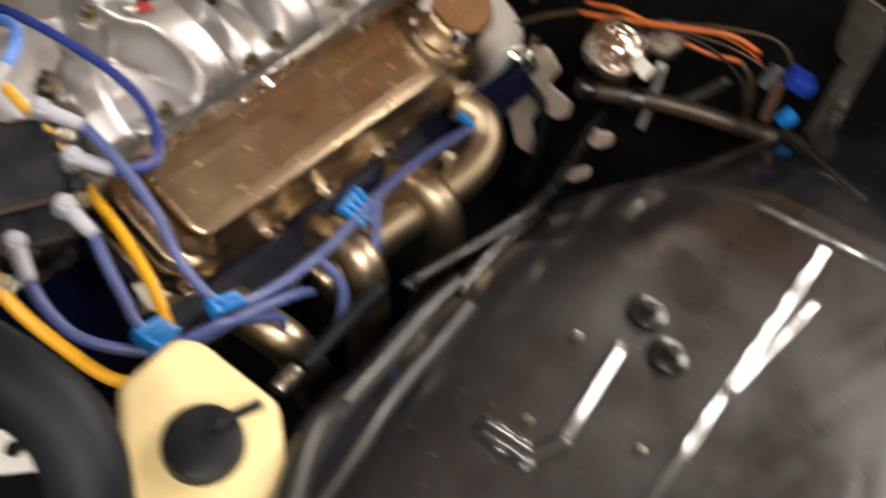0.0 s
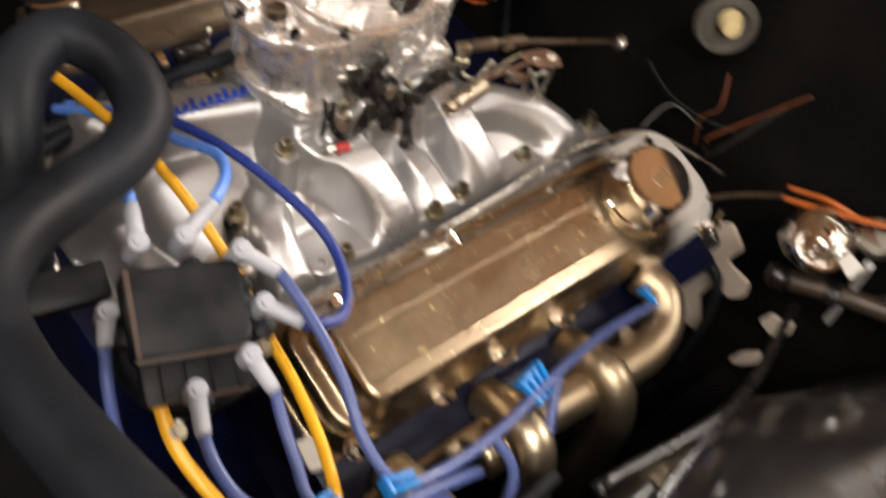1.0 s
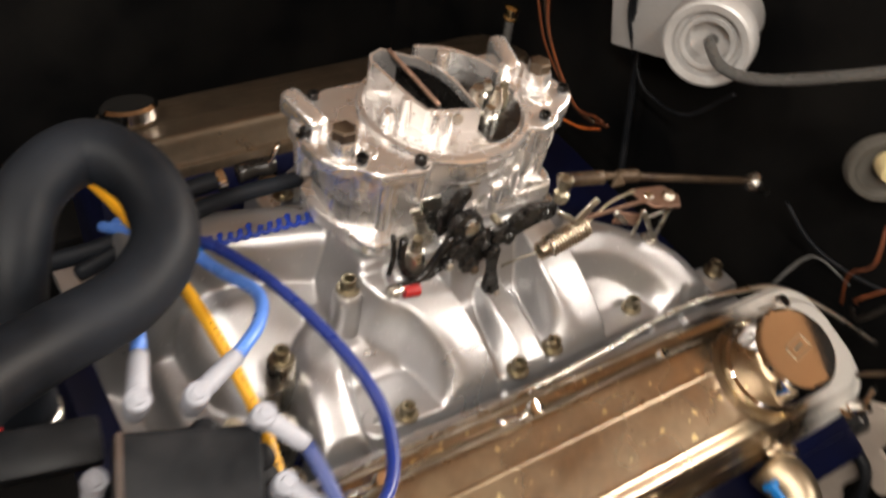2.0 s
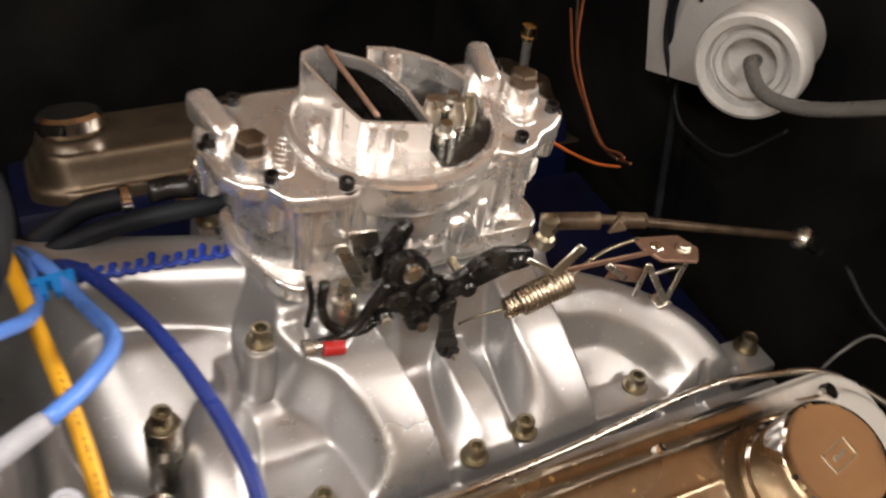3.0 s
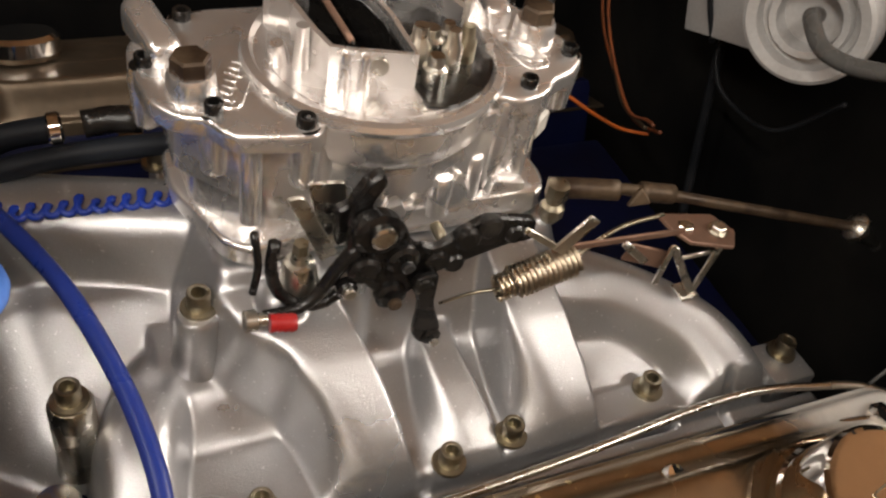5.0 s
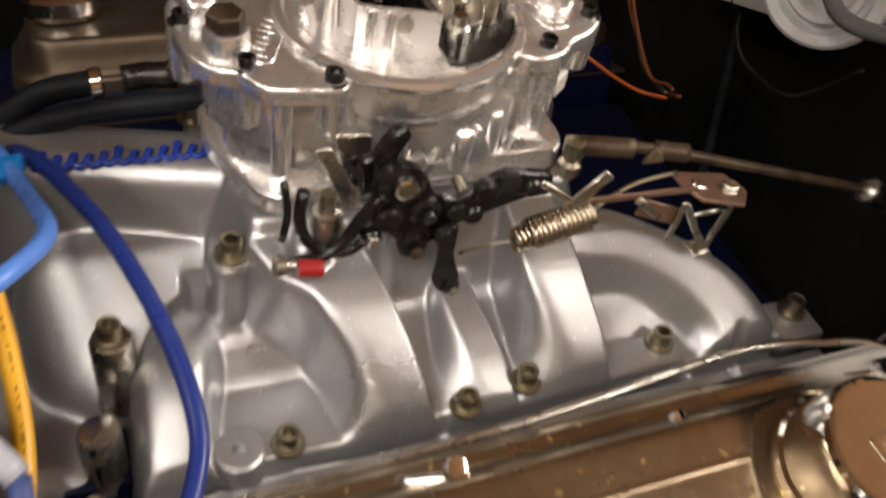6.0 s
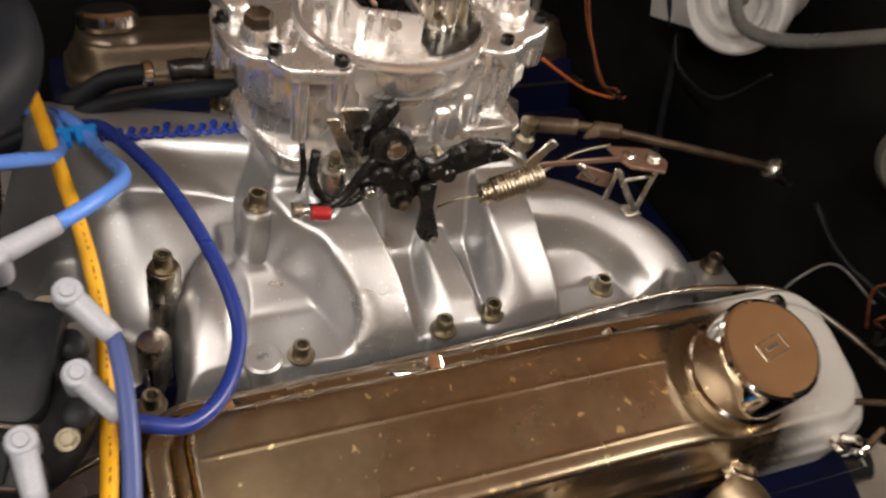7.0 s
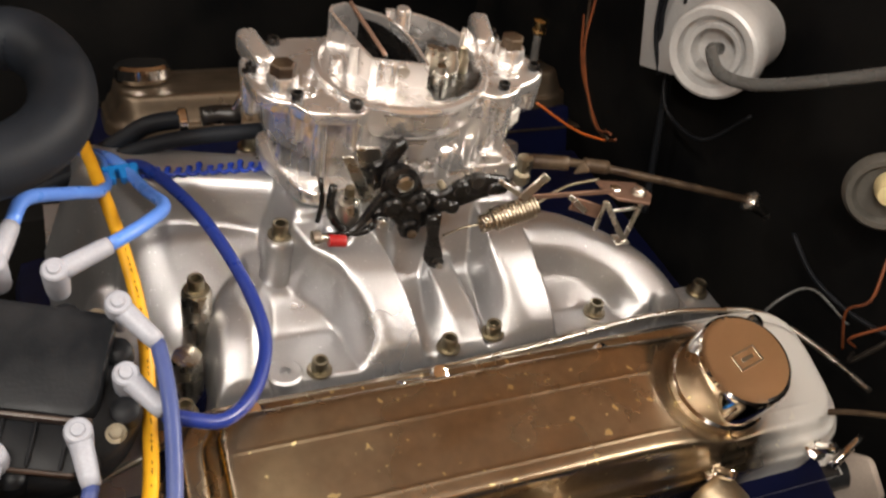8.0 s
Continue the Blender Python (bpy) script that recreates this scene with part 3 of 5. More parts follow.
    # flange with a crisp front edge, a ledge below it and a notch at the rear
    rail = np.where((y < -0.140) & (y > -0.1655) & (x > -0.164) & (x < 0.240), 0.797, 0.5)
    z = np.maximum(z, rail)
    z = np.where((y <= -0.1655) & (y > -0.1685), np.minimum(z, 0.797 + 0.35 * np.clip(z - 0.797, 0, 1)), z)
    ledge = np.where((y <= -0.1685) & (y > -0.1815) & (x > -0.190) & (x < 0.240), 0.786, 0.5)
    z = np.where(y <= -0.1685, np.maximum(np.minimum(z, 0.786), ledge), z)
    z = np.where((np.abs(x - 0.172) < 0.0022) & (y < -0.1625), 0.780, z)
    z = np.where(y < -0.1815, 0.735, z)
    z = np.where(np.abs(y - Y0) > 0.160, np.minimum(z, np.where(y > Y0, 0.735, z)), z)
    z = np.where((x < -0.100) & (y > 0.016 - box_edge), 0.735, z)
    z = blurred(z, 1.0, 1.0)
    part("casting", field(xs, ys, z - 0.79, Matrix.Translation((0, -Y0, 0)), -0.07), CAST, intake, sharp=62)


build_intake()


def placed(ob, p, axis=(0, 0, 1), side=(1, 0, 0)):
    """Sets a part, built round its own origin, in world terms under its parent at parent's location."""
    ob.matrix_local = Matrix.Translation(-ob.parent.location) @ frame_of(p, axis, side) if ob.parent else frame_of(p, axis, side)
    return ob


for bx, by, bz in ((-0.104, -0.082, 0.856), (-0.166, -0.107, 0.838), (-0.093, -0.160, 0.797), (-0.001, -0.166, 0.804), (0.036, -0.160, 0.804),
                   (0.129, -0.150, 0.797), (0.224, -0.150, 0.800), (-0.184, -0.168, 0.786), (-0.104, 0.026, 0.857)):
    placed(part("bolt", socket_bolt(None, 0.0057, 0.0110), BRASS, intake, "yellow zinc socket-head bolt"), (bx, by, bz))
placed(part("post", lathe([(0, 0.050), (0.0092, 0.050), (0.0102, 0.048), (0.0104, 0.006), (0.0115, 0.0), (0.0, 0)], None, 28), ZINC, intake, "polished steel spacer post"), (-0.166, -0.107, 0.788))
placed(part("post", lathe([(0, 0.044), (0.004, 0.044), (0.0095, 0.043), (0.0105, 0.040), (0.0105, 0.0), (0.0, 0)], None, 28), ZINC, intake, "polished steel spacer post"), (-0.178, -0.138, 0.766))
placed(part("post", lathe([(0, 0.046), (0.0090, 0.046), (0.0104, 0.0445), (0.0108, 0.042), (0.0124, 0.018), (0.0140, 0.008), (0.0175, 0.001), (0.019, -0.004), (0.0, -0.004)], None, 36), CAST, intake), (-0.1055, -0.0845, 0.810))
placed(part("pad", box(0.030, 0.030, 0.014, None, 0.003), CAST, intake), (0.222, -0.155, 0.792))
placed(part("knob", lathe([(0, -0.003), (0.0032, -0.003), (0.0038, 0.0035), (0.0105, 0.0035), (0.0122, 0.0020), (0.0128, -0.014), (0, -0.014)], None, 28), CAST, intake), (-0.117, -0.160, 0.799))

# blue flowing relief strip on the front box: plain strokes, no letters
for k in range(12):
    sx, sy = -0.186 + 0.0074 * k, -0.0130 - 0.0004 * k
    tall = 0.0075 if k in (0, 5, 9) else 0.0030 + 0.0008 * (k % 3)
    loop = [(sx - 0.0026, sy - 0.0036, 0.8684), (sx + 0.0006, sy + tall * 0.2, 0.8690), (sx + 0.0030, sy + tall, 0.8690), (sx + 0.0010, sy + tall * 0.9, 0.8690), (sx + 0.0010, sy - 0.0024, 0.8688), (sx + 0.0036, sy - 0.0038, 0.8684), (sx + 0.0056, sy - 0.0030, 0.8684)]
    script = part("script_stroke", tube(loop, 0.0017, 8, 0.0012), SCRIPTBLUE, intake, "blue enamelled relief stroke")
    script.location = -intake.location


# ---------------------------------------------------------------- valve covers
TILT_COVER = 17.0


def valve_cover(side, cap_u, label):
    """side -1: driver's side, +1: passenger's side."""
    ca, sa = math.cos(radians(TILT_COVER)), math.sin(radians(TILT_COVER))
    o = Vector((0.030, Y0 + side * 0.230, 0.806 if side < 0 else 0.786))
    m = frame_of(o, (0, side * sa, ca))
    cov = thing("valve_cover", label, "valve cover", "valve covers on the engine", at=o)
    cov.matrix_world = m
    us, vs = np.arange(-0.2375, 0.2376, 0.0012), np.arange(-0.0660, 0.0661, 0.00075)
    u, v = np.meshgrid(us, vs, indexing="ij")

    def plate(cu, cv, hu, hv, r, height, soft):
        d = np.hypot(np.clip(np.abs(u - cu) - hu + r, 0, 9), np.clip(np.abs(v - cv) - hv + r, 0, 9)) - r
        return height / (1 + np.exp(np.clip(d / soft, -40, 40)))
    flip = 1 if cap_u > 0 else -1
    mid, wide = (0.0055, 0.0530) if side < 0 else (0.0, 0.0565)
    z = plate(0, mid, 0.227, wide, 0.03, 0.009, 0.0009) + plate(0, mid, 0.233, wide + 0.005, 0.036, 0.030, 0.0003) - 0.030
    ramp = 1 / (1 + np.exp(np.clip((u * flip - (0.100 if side < 0 else 0.5)) / 0.016, -40, 40)))
    z += plate(0.0, -0.003 * side, 0.208 if side < 0 else 0.220, 0.0415 if side < 0 else 0.0495, 0.018, 0.0275 if side < 0 else 0.0165, 0.0016 if side < 0 else 0.0011) * ramp
    z += plate(0.05 * flip, 0.003, 0.170, 0.0415, 0.028, 0.0095, 0.0014) * (1 - ramp)
    z += 0.0016 * (1 - (v / 0.055) ** 2) * ramp * (np.abs(v) < 0.055)
    for rv in (-0.023, 0.0175) if side < 0 else (-0.020, 0.020):
        z += 0.00035 * np.exp(-((v - rv) / 0.0011) ** 2) / (1 + np.exp((np.abs(u) - 0.195) / 0.004))
    if side < 0:
        # round dish for the cap, outer flange drooping away from the engine
        r = np.hypot(u - cap_u, v - 0.004)
        z = smin(z, 0.0165 + 0.9 * np.clip(r - 0.036, 0, 1), 0.003)
        z -= 0.45 * np.clip(-0.0415 - v, 0, 1)
    shell = part("cover", field(us, vs, z, None, -0.032), COVER if side < 0 else DIMCOVER, cov, sharp=60)
    big = side < 0
    cap = part("breather_cap", lathe([(0, 0.047), (0.0295, 0.047), (0.0315, 0.0462), (0.0330, 0.0440), (0.0336, 0.041), (0.0338, 0.012), (0.0355, 0.010), (0.0355, 0.004), (0.034, 0.0), (0, 0)] if big else [(0, 0.016), (0.022, 0.016), (0.0255, 0.013), (0.026, 0.004), (0.024, 0.0), (0, 0)], None, 64), CHROME, cov, "polished chrome push-in breather cap", 16)
    cap.location = (cap_u, 0.004 * -side, 0.014) if big else (cap_u, 0.0, 0.0285)
    if big:
        for ex, ey, ew, ed in ((0, 0.0055, 0.021, 0.0010), (0, -0.0055, 0.021, 0.0010), (-0.010, 0, 0.0010, 0.011), (0.010, 0, 0.0010, 0.011), (0, 0, 0.010, 0.0026)):
            part("emblem", box(ew, ed, 0.0004, Matrix.Translation((0, 0, 0.0471)) @ Matrix.Rotation(0.25, 4, "Z") @ Matrix.Translation((ex, ey, 0))), BRASS, cap)
    for bu in (-0.222, -0.140, -0.075, -0.006, 0.110, 0.195) if big else (-0.20, -0.10, 0.0, 0.10, 0.20):
        b = part("bolt", hexbolt(None, 0.006, 0.007, None, 0.008), CHROME, cov)
        b.location = (bu, (0.0510 if big else 0.0590) * side, 0.001)
        if big:
            part("stud", lathe([(0, 0.016), (0.003, 0.0155), (0.0042, 0.013), (0.0042, 0.0), (0, 0)], Matrix.Translation((0, 0, 0.006)) @ Matrix.Rotation(radians(25), 4, "X"), 14), CHROME, b)
    return cov


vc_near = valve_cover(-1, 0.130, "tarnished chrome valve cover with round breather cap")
vc_far = valve_cover(1, -0.193, "brown chrome valve cover, shade put into its colour, with small breather cap")

# studs with round heads, lying over the inner rail
stud_rail = thing("valve_cover_stud", "bright chrome valve cover hold-down stud with round head", "stud", "hold-down studs")
stud_rail.location = (-0.033, -0.219, 0.842)
part("head", lathe([(0, 0.003), (0.0055, 0.002), (0.0062, -0.002), (0.004, -0.006), (0.003, -0.007), (0.003, -0.03), (0, -0.03)], frame_of((0, 0, 0), (0.25, -0.35, 0.9)), 20), CHROME, stud_rail)
part("arm", tube([(0, 0, -0.006), (-0.012, 0.004, -0.010), (-0.024, 0.008, -0.014)], 0.0035, 10), CHROME, stud_rail)
for sx in (-0.153, 0.085, 0.215):
    copy_thing(stud_rail, Matrix.Translation((sx, -0.222, 0.844 if sx < 0 else 0.838)))

# ---------------------------------------------------------------- carburettor
CX, CY = -0.010, -0.033
carb = thing("carburettor", "polished aluminium four-barrel carburettor with open choke tower", "carburetor", at=(CX, CY, 0.874))
L = carb.location.copy()


def local(x, y, z=None):
    return (x - L.x, y - L.y) if z is None else (x - L.x, y - L.y, z - L.z)


def outline(points, grow=0.0, r=0.008):
    cx, cy = -0.010, -0.033
    pts = []
    for x, y in points:
        d = math.hypot(x - cx, y - cy)
        pts.append(local(cx + (x - cx) * (d + grow) / d, cy + (y - cy) * (d + grow) / d))
    return rounded(pts, r)


HORN = ((-0.119, -0.026), (-0.116, -0.050), (-0.108, -0.062), (-0.096, -0.066), (-0.088, -0.080), (-0.066, -0.084), (-0.052, -0.086), (-0.044, -0.076), (0.038, -0.072), (0.048, -0.078), (0.064, -0.074), (0.072, -0.064),
        (0.084, -0.060), (0.097, -0.048), (0.095, -0.030), (0.088, -0.010), (0.080, 0.014), (0.060, 0.020), (-0.080, 0.020), (-0.108, 0.010), (-0.119, -0.008))
BODY = ((-0.108, -0.045), (-0.098, -0.058), (-0.084, -0.074), (-0.050, -0.077), (-0.040, -0.082), (-0.008, -0.088), (0.030, -0.080), (0.046, -0.072), (0.066, -0.067), (0.088, -0.048), (0.088, -0.012), (0.074, 0.010), (-0.080, 0.012), (-0.108, -0.004))
base_out = rounded([local(*p) for p in ((-0.106, -0.030), (-0.090, -0.074), (-0.078, -0.082), (-0.060, -0.078), (0.066, -0.076), (0.078, -0.072), (0.084, -0.060), (0.084, -0.020), (0.070, 0.006), (-0.080, 0.014), (-0.106, -0.002))], 0.006)
part("gasket", prism(rounded([local(*p) for p in ((-0.092, -0.072), (0.080, -0.072), (0.080, 0.008), (-0.092, 0.008))], 0.012), 0.0, 0.003), GREENGASKET, carb, "thin green gasket")
part("throttle_base", prism(base_out, 0.003, 0.014, None, 0.003, 3), POLISHED, carb)
part("lower_body", prism(outline(BODY, -0.009), 0.012, 0.046, None, 0.002), POLISHED, carb)
part("main_body", prism(outline(BODY, -0.002, 0.004), 0.038, 0.071, None, 0.002), POLISHED, carb)
part("bowl", lathe([(0, 0.0), (0.0605, 0.0), (0.0600, -0.010), (0.0585, -0.018), (0.054, -0.024), (0.040, -0.028), (0, -0.029)], Matrix.Translation(local(-0.010, -0.033, 0.9525)), 72), POLISHED, carb)
part("air_horn", prism(outline(HORN, 0.0, 0.006), 0.070, 0.079, None, 0.0028, 3), POLISHED, carb)
deck = part("air_cleaner_flange", lathe([(0.046, 0.0), (0.0615, 0.0), (0.0625, 0.003), (0.0615, 0.0055), (0.058, 0.0060), (0.056, 0.003), (0.046, 0.003)], None, 72), POLISHED, carb, "", 25)
deck.location = local(-0.010, -0.033, 0.952)
part("throat", lathe([(0.0, 0.0), (0.050, 0.0), (0.0505, 0.002), (0, 0.002)], Matrix.Translation(local(-0.010, -0.033, 0.9535)), 40), POLISHED, carb)
# Black half disc stands in for the shade of the deep rear bores.
half = [(0.0008, -0.046), (0.0008, 0.046)] + [(0.049 * math.cos(radians(a)), 0.049 * math.sin(radians(a))) for a in range(80, -81, -10)]
part("rear_throat_shade", prism(half, 0.0, 0.001, Matrix.Translation(local(-0.002, -0.033, 0.9555))), BLACKMETAL, carb, "black sheet standing for the deep shaded throat")


def wall_strip(points, z0, z1s, thick=0.003):
    """An upright wall along points, whose top follows z1s."""
    bm = bmesh.new()
    n = len(points)
    P = [Vector((*p, 0)) for p in points]
    rows = []
    for i, p in enumerate(P):
        t = (P[min(i + 1, n - 1)] - P[max(i - 1, 0)]).normalized()
        s = Vector((-t.y, t.x, 0)) * thick / 2
        rows.append([bm.verts.new((*(p - s).xy, z0)), bm.verts.new((*(p + s).xy, z0)), bm.verts.new((*(p + s).xy, z1s[i])), bm.verts.new((*(p - s).xy, z1s[i]))])
    for a, b in zip(rows, rows[1:]):
        for k in range(4):
            bm.faces.new((a[k], a[(k + 1) % 4], b[(k + 1) % 4], b[k]))
    bm.faces.new(rows[0])
    bm.faces.new(rows[-1][::-1])
    bmesh.ops.recalc_face_normals(bm, faces=bm.faces[:])
    return bm


tower = [local(*p) for p in ((-0.018, -0.0595), (-0.0284, -0.0568), (-0.0385, -0.0520), (-0.0425, -0.0400), (-0.0455, -0.0264), (-0.0535, 0.0000), (-0.0500, 0.0070), (-0.0400, 0.0110), (-0.0300, 0.0010), (-0.0199, -0.0079), (-0.0115, -0.0218), (-0.0055, -0.0359), (-0.0035, -0.0500), (-0.0030, -0.0640), (-0.018, -0.0595))]
tops = [0.100, 0.100, 0.100, 0.1015, 0.103, 0.109, 0.109, 0.109, 0.109, 0.109, 0.108, 0.104, 0.101, 0.100, 0.100]
part("choke_tower", wall_strip(tower, 0.074, tops, 0.0026), POLISHED, carb)
part("tower_rib", lathe([(0, 0.024), (0.003, 0.024), (0.004, 0.0), (0, 0)], Matrix.Translation(local(-0.0475, -0.0395, 0.953)), 14), POLISHED, carb)
part("tower_rib", lathe([(0, 0.012), (0.003, 0.012), (0.004, 0.010), (0.0055, 0.0), (0, 0)], frame_of(local(-0.0560, -0.0330, 0.955), (-0.15, -0.2, 1)), 14), POLISHED, carb)
for rx, ry in ((-0.0330, -0.0570), (-0.0250, -0.0600)):
    part("tower_rib", lathe([(0, 0.020), (0.0020, 0.0195), (0.0026, 0.018), (0.0030, 0.0), (0, 0)], Matrix.Translation(local(rx, ry, 0.953)), 14), POLISHED, carb)
part("plug_disc", lathe([(0, 0.0012), (0.0042, 0.0010), (0.0046, 0.0), (0, 0)], frame_of(local(-0.0190, -0.0612, 0.9670), (-0.3, -0.95, 0.05)), 20), ZINC, carb)
# Flat black floor in place of the shaded bore inside the tower.
part("front_throat_shade", prism([(p[0], p[1]) for p in tower[:-1]][::-1], 0.0816, 0.0826), BLACKMETAL, carb, "black sheet standing for the deep shaded throat")
# Thin black strip just inside the tower's right wall.
part("choke_plate", wall_strip([local(*p) for p in ((-0.0325, -0.0005), (-0.0222, -0.0105), (-0.0142, -0.0235), (-0.0085, -0.0365), (-0.0066, -0.0500), (-0.0062, -0.0600))], 0.082, [0.1035, 0.1035, 0.1025, 0.0995, 0.0970, 0.0965], 0.0012), BLACKMETAL, carb, "black upright strip along the right tower wall")
# choke plate on its shaft, standing open across the tower
plate_bm = box(0.0016, 0.058, 0.022, Matrix.Translation((0, 0, -0.009)), 0.0005, 1)
c = part("choke_plate", plate_bm, BLACKMETAL, carb, "dark tilted choke plate")
c.matrix_local = Matrix.Translation(local(-0.0335, -0.0257, 0.980)) @ Matrix.Rotation(radians(9.6), 4, "Z") @ Matrix.Rotation(radians(12), 4, "X") @ Matrix.Rotation(radians(-28), 4, "Y")
part("shaft", tube([(0, -0.028, 0.002), (0, 0.0, 0.002), (0, 0.029, 0.002)], 0.0016, 10), COPPERTAN, c, "brown steel choke shaft")
part("stud_post", lathe([(0, 0.038), (0.0045, 0.038), (0.0056, 0.036), (0.006, 0), (0, 0)], Matrix.Translation(local(-0.007, -0.018, 0.954)), 16), POLISHED, carb)
for jx, jy, jr, jh in ((0.008, -0.062, 0.006, 0.016), (0.020, -0.052, 0.005, 0.022), (0.030, -0.046, 0.005, 0.020), (0.016, -0.036, 0.007, 0.014), (0.006, -0.046, 0.006, 0.022), (0.028, -0.030, 0.005, 0.012)):
    part("metering_jet", lathe([(0, jh), (jr * 0.6, jh), (jr * 0.7, jh * 0.7), (jr, jh * 0.6), (jr, 0), (0, 0)], Matrix.Translation(local(jx, jy, 0.955)), 14), ZINC if jx < 0.029 else BRASS, carb)
wing = wall_strip([local(0.0330, -0.0350), local(0.0350, -0.0330), local(0.0400, -0.0315), local(0.0450, -0.0310), local(0.0490, -0.0320)], 0.078, [0.107, 0.109, 0.104, 0.097, 0.088], 0.0032)
part("vent_wing", wing, POLISHED, carb)
rim = [(-0.010 + 0.054 * math.cos(g), -0.033 + 0.054 * math.sin(g)) for g in [radians(a) for a in range(85, -16, -10)]]
part("rear_rim", wall_strip([local(*p) for p in rim], 0.080, [0.098 - 0.0007 * k for k in range(len(rim))], 0.004), POLISHED, carb)
for ex, ey, h, turn in ((-0.107, -0.008, 0.019, 12), (0.066, 0.002, 0.019, -12)):
    ear = box(0.015, 0.040, h, Matrix.Translation((0, 0, h / 2)), 0.0065, 4)
    for v in ear.verts:
        if v.co.y < 0:
            v.co.z *= 0.75 + 0.25 * (v.co.y + 0.02) / 0.02
    e = part("ear", ear, POLISHED, carb)
    e.matrix_local = Matrix.Translation(local(ex, ey, 0.949)) @ Matrix.Rotation(radians(turn), 4, "Z")
for sx, sy in ((-0.056, -0.078), (-0.091, -0.062), (-0.113, -0.023), (0.056, -0.067), (0.090, -0.044), (0.078, 0.010), (-0.09, 0.012)):
    part("screw", socket_bolt(Matrix.Translation(local(sx, sy, 0.952)), 0.0042, 0.006), BLACKMETAL, carb, "black socket-head screw")
    part("boss", lathe([(0, 0.0), (0.0068, 0.0), (0.0075, -0.006), (0.0062, -0.03), (0, -0.036)], Matrix.Translation(local(sx, sy, 0.9525)), 18), POLISHED, carb)
for sx, sy in ((-0.097, -0.046), (0.078, -0.026)):
    part("plug_seat", lathe([(0, 0.011), (0.0095, 0.011), (0.0105, 0.009), (0.0115, 0.0), (0, 0)], Matrix.Translation(local(sx, sy, 0.952)), 24), POLISHED, carb)
    part("plug", hexbolt(Matrix.Translation(local(sx, sy, 0.962)), 0.0088, 0.009), RUST, carb, "dark brass hex plug")
for px, py, turn in ((-0.079, -0.042, 66), (0.066, -0.034, 98)):
    pad = part("raised_pad", prism(rounded([(-0.021, -0.008), (0.021, -0.008), (0.021, 0.008), (-0.021, 0.008)], 0.0075), 0, 0.0012, None, 0.0005, 1), POLISHED, carb)
    pad.matrix_local = Matrix.Translation(local(px, py, 0.9525)) @ Matrix.Rotation(radians(turn), 4, "Z")
    for k in range(7):
        part("raised_mark", box(0.0022, 0.0085 if k in (0, 4) else 0.0055, 0.0008, Matrix.Translation((-0.0145 + 0.0048 * k, 0.0005 * (k % 2), 0.0014)) @ Matrix.Rotation(-0.3, 4, "Z"), 0.0003, 1), POLISHED, pad)
# lower side bosses, vacuum ports and fins below the main body
for fx, fz, fr, fl in ((-0.022, 0.904, 0.008, 0.012), (0.016, 0.904, 0.007, 0.014), (0.050, 0.902, 0.008, 0.010), (0.002, 0.898, 0.006, 0.018)):
    part("side_boss", lathe([(0, fl), (fr * 0.5, fl), (fr * 0.6, fl * 0.6), (fr, fl * 0.5), (fr, 0), (0, 0)], frame_of(local(fx, -0.062, fz), (0, -1, 0.1)), 18), POLISHED, carb)
part("side_web", box(0.110, 0.008, 0.012, Matrix.Translation(local(0.012, -0.078, 0.892)), 0.002), POLISHED, carb)
for fx, fy, fr, z0, z1 in ((0.043, -0.0705, 0.0052, 0.894, 0.950), (0.057, -0.0685, 0.0060, 0.894, 0.950), (-0.046, -0.0745, 0.0050, 0.900, 0.950), (-0.078, -0.0740, 0.0050, 0.900, 0.950), (0.012, -0.0800, 0.0065, 0.893, 0.916), (-0.020, -0.0790, 0.0055, 0.893, 0.920), (0.030, -0.0760, 0.0050, 0.893, 0.922)):
    part("column", lathe([(0, 0), (fr, 0), (fr, z1 - z0 - 0.002), (fr * 0.8, z1 - z0), (0, z1 - z0)], Matrix.Translation(local(fx, fy, z0)), 18), POLISHED, carb)
part("gusset", prism([(-0.010, 0.0), (0.010, 0.0), (0.001, 0.020), (-0.001, 0.020)], 0, 0.005, frame_of(local(0.020, -0.081, 0.897), (0, -1, 0.15)), 0.0015, 2), POLISHED, carb)
part("port_pad", box(0.013, 0.003, 0.012, Matrix.Translation(local(0.0715, -0.0625, 0.925)) @ Matrix.Rotation(radians(38), 4, "Z"), 0.001, 1), CREAMWHITE, carb, "pale square port pad")
part("inlet_block", box(0.020, 0.010, 0.012, Matrix.Translation(local(0.050, -0.0755, 0.899)) @ Matrix.Rotation(radians(12), 4, "Y"), 0.003), POLISHED, carb)
part("inlet_block", box(0.014, 0.008, 0.010, Matrix.Translation(local(-0.014, -0.0830, 0.901)) @ Matrix.Rotation(radians(-20), 4, "Y"), 0.003), POLISHED, carb)
for fx in (-0.006, 0.030, 0.062):
    part("fin", box(0.004, 0.012, 0.030, Matrix.Translation(local(fx, -0.066, 0.928)), 0.001, 1), POLISHED, carb)

# ---------------------------------------------------------------- throttle linkage
link = thing("throttle_linkage", "black steel throttle lever and cams on the carburettor side", "linkage", at=(-0.024, -0.105, 0.900))
K = link.location.copy()


def lk(x, y, z):
    return (x - K.x, y - K.y, z - K.z)


def side_plate(points, y, thick, material, name, r=0.004):
    """A flat plate cut to points (x, z), standing along the engine at y."""
    m = Matrix(((1, 0, 0, 0), (0, 0, -1, y - K.y), (0, 1, 0, 0), (0, 0, 0, 1)))
    return part(name, prism(rounded([(px - K.x, pz - K.z) for px, pz in points], r, 3), 0, thick, m, thick * 0.25, 1), material, link)


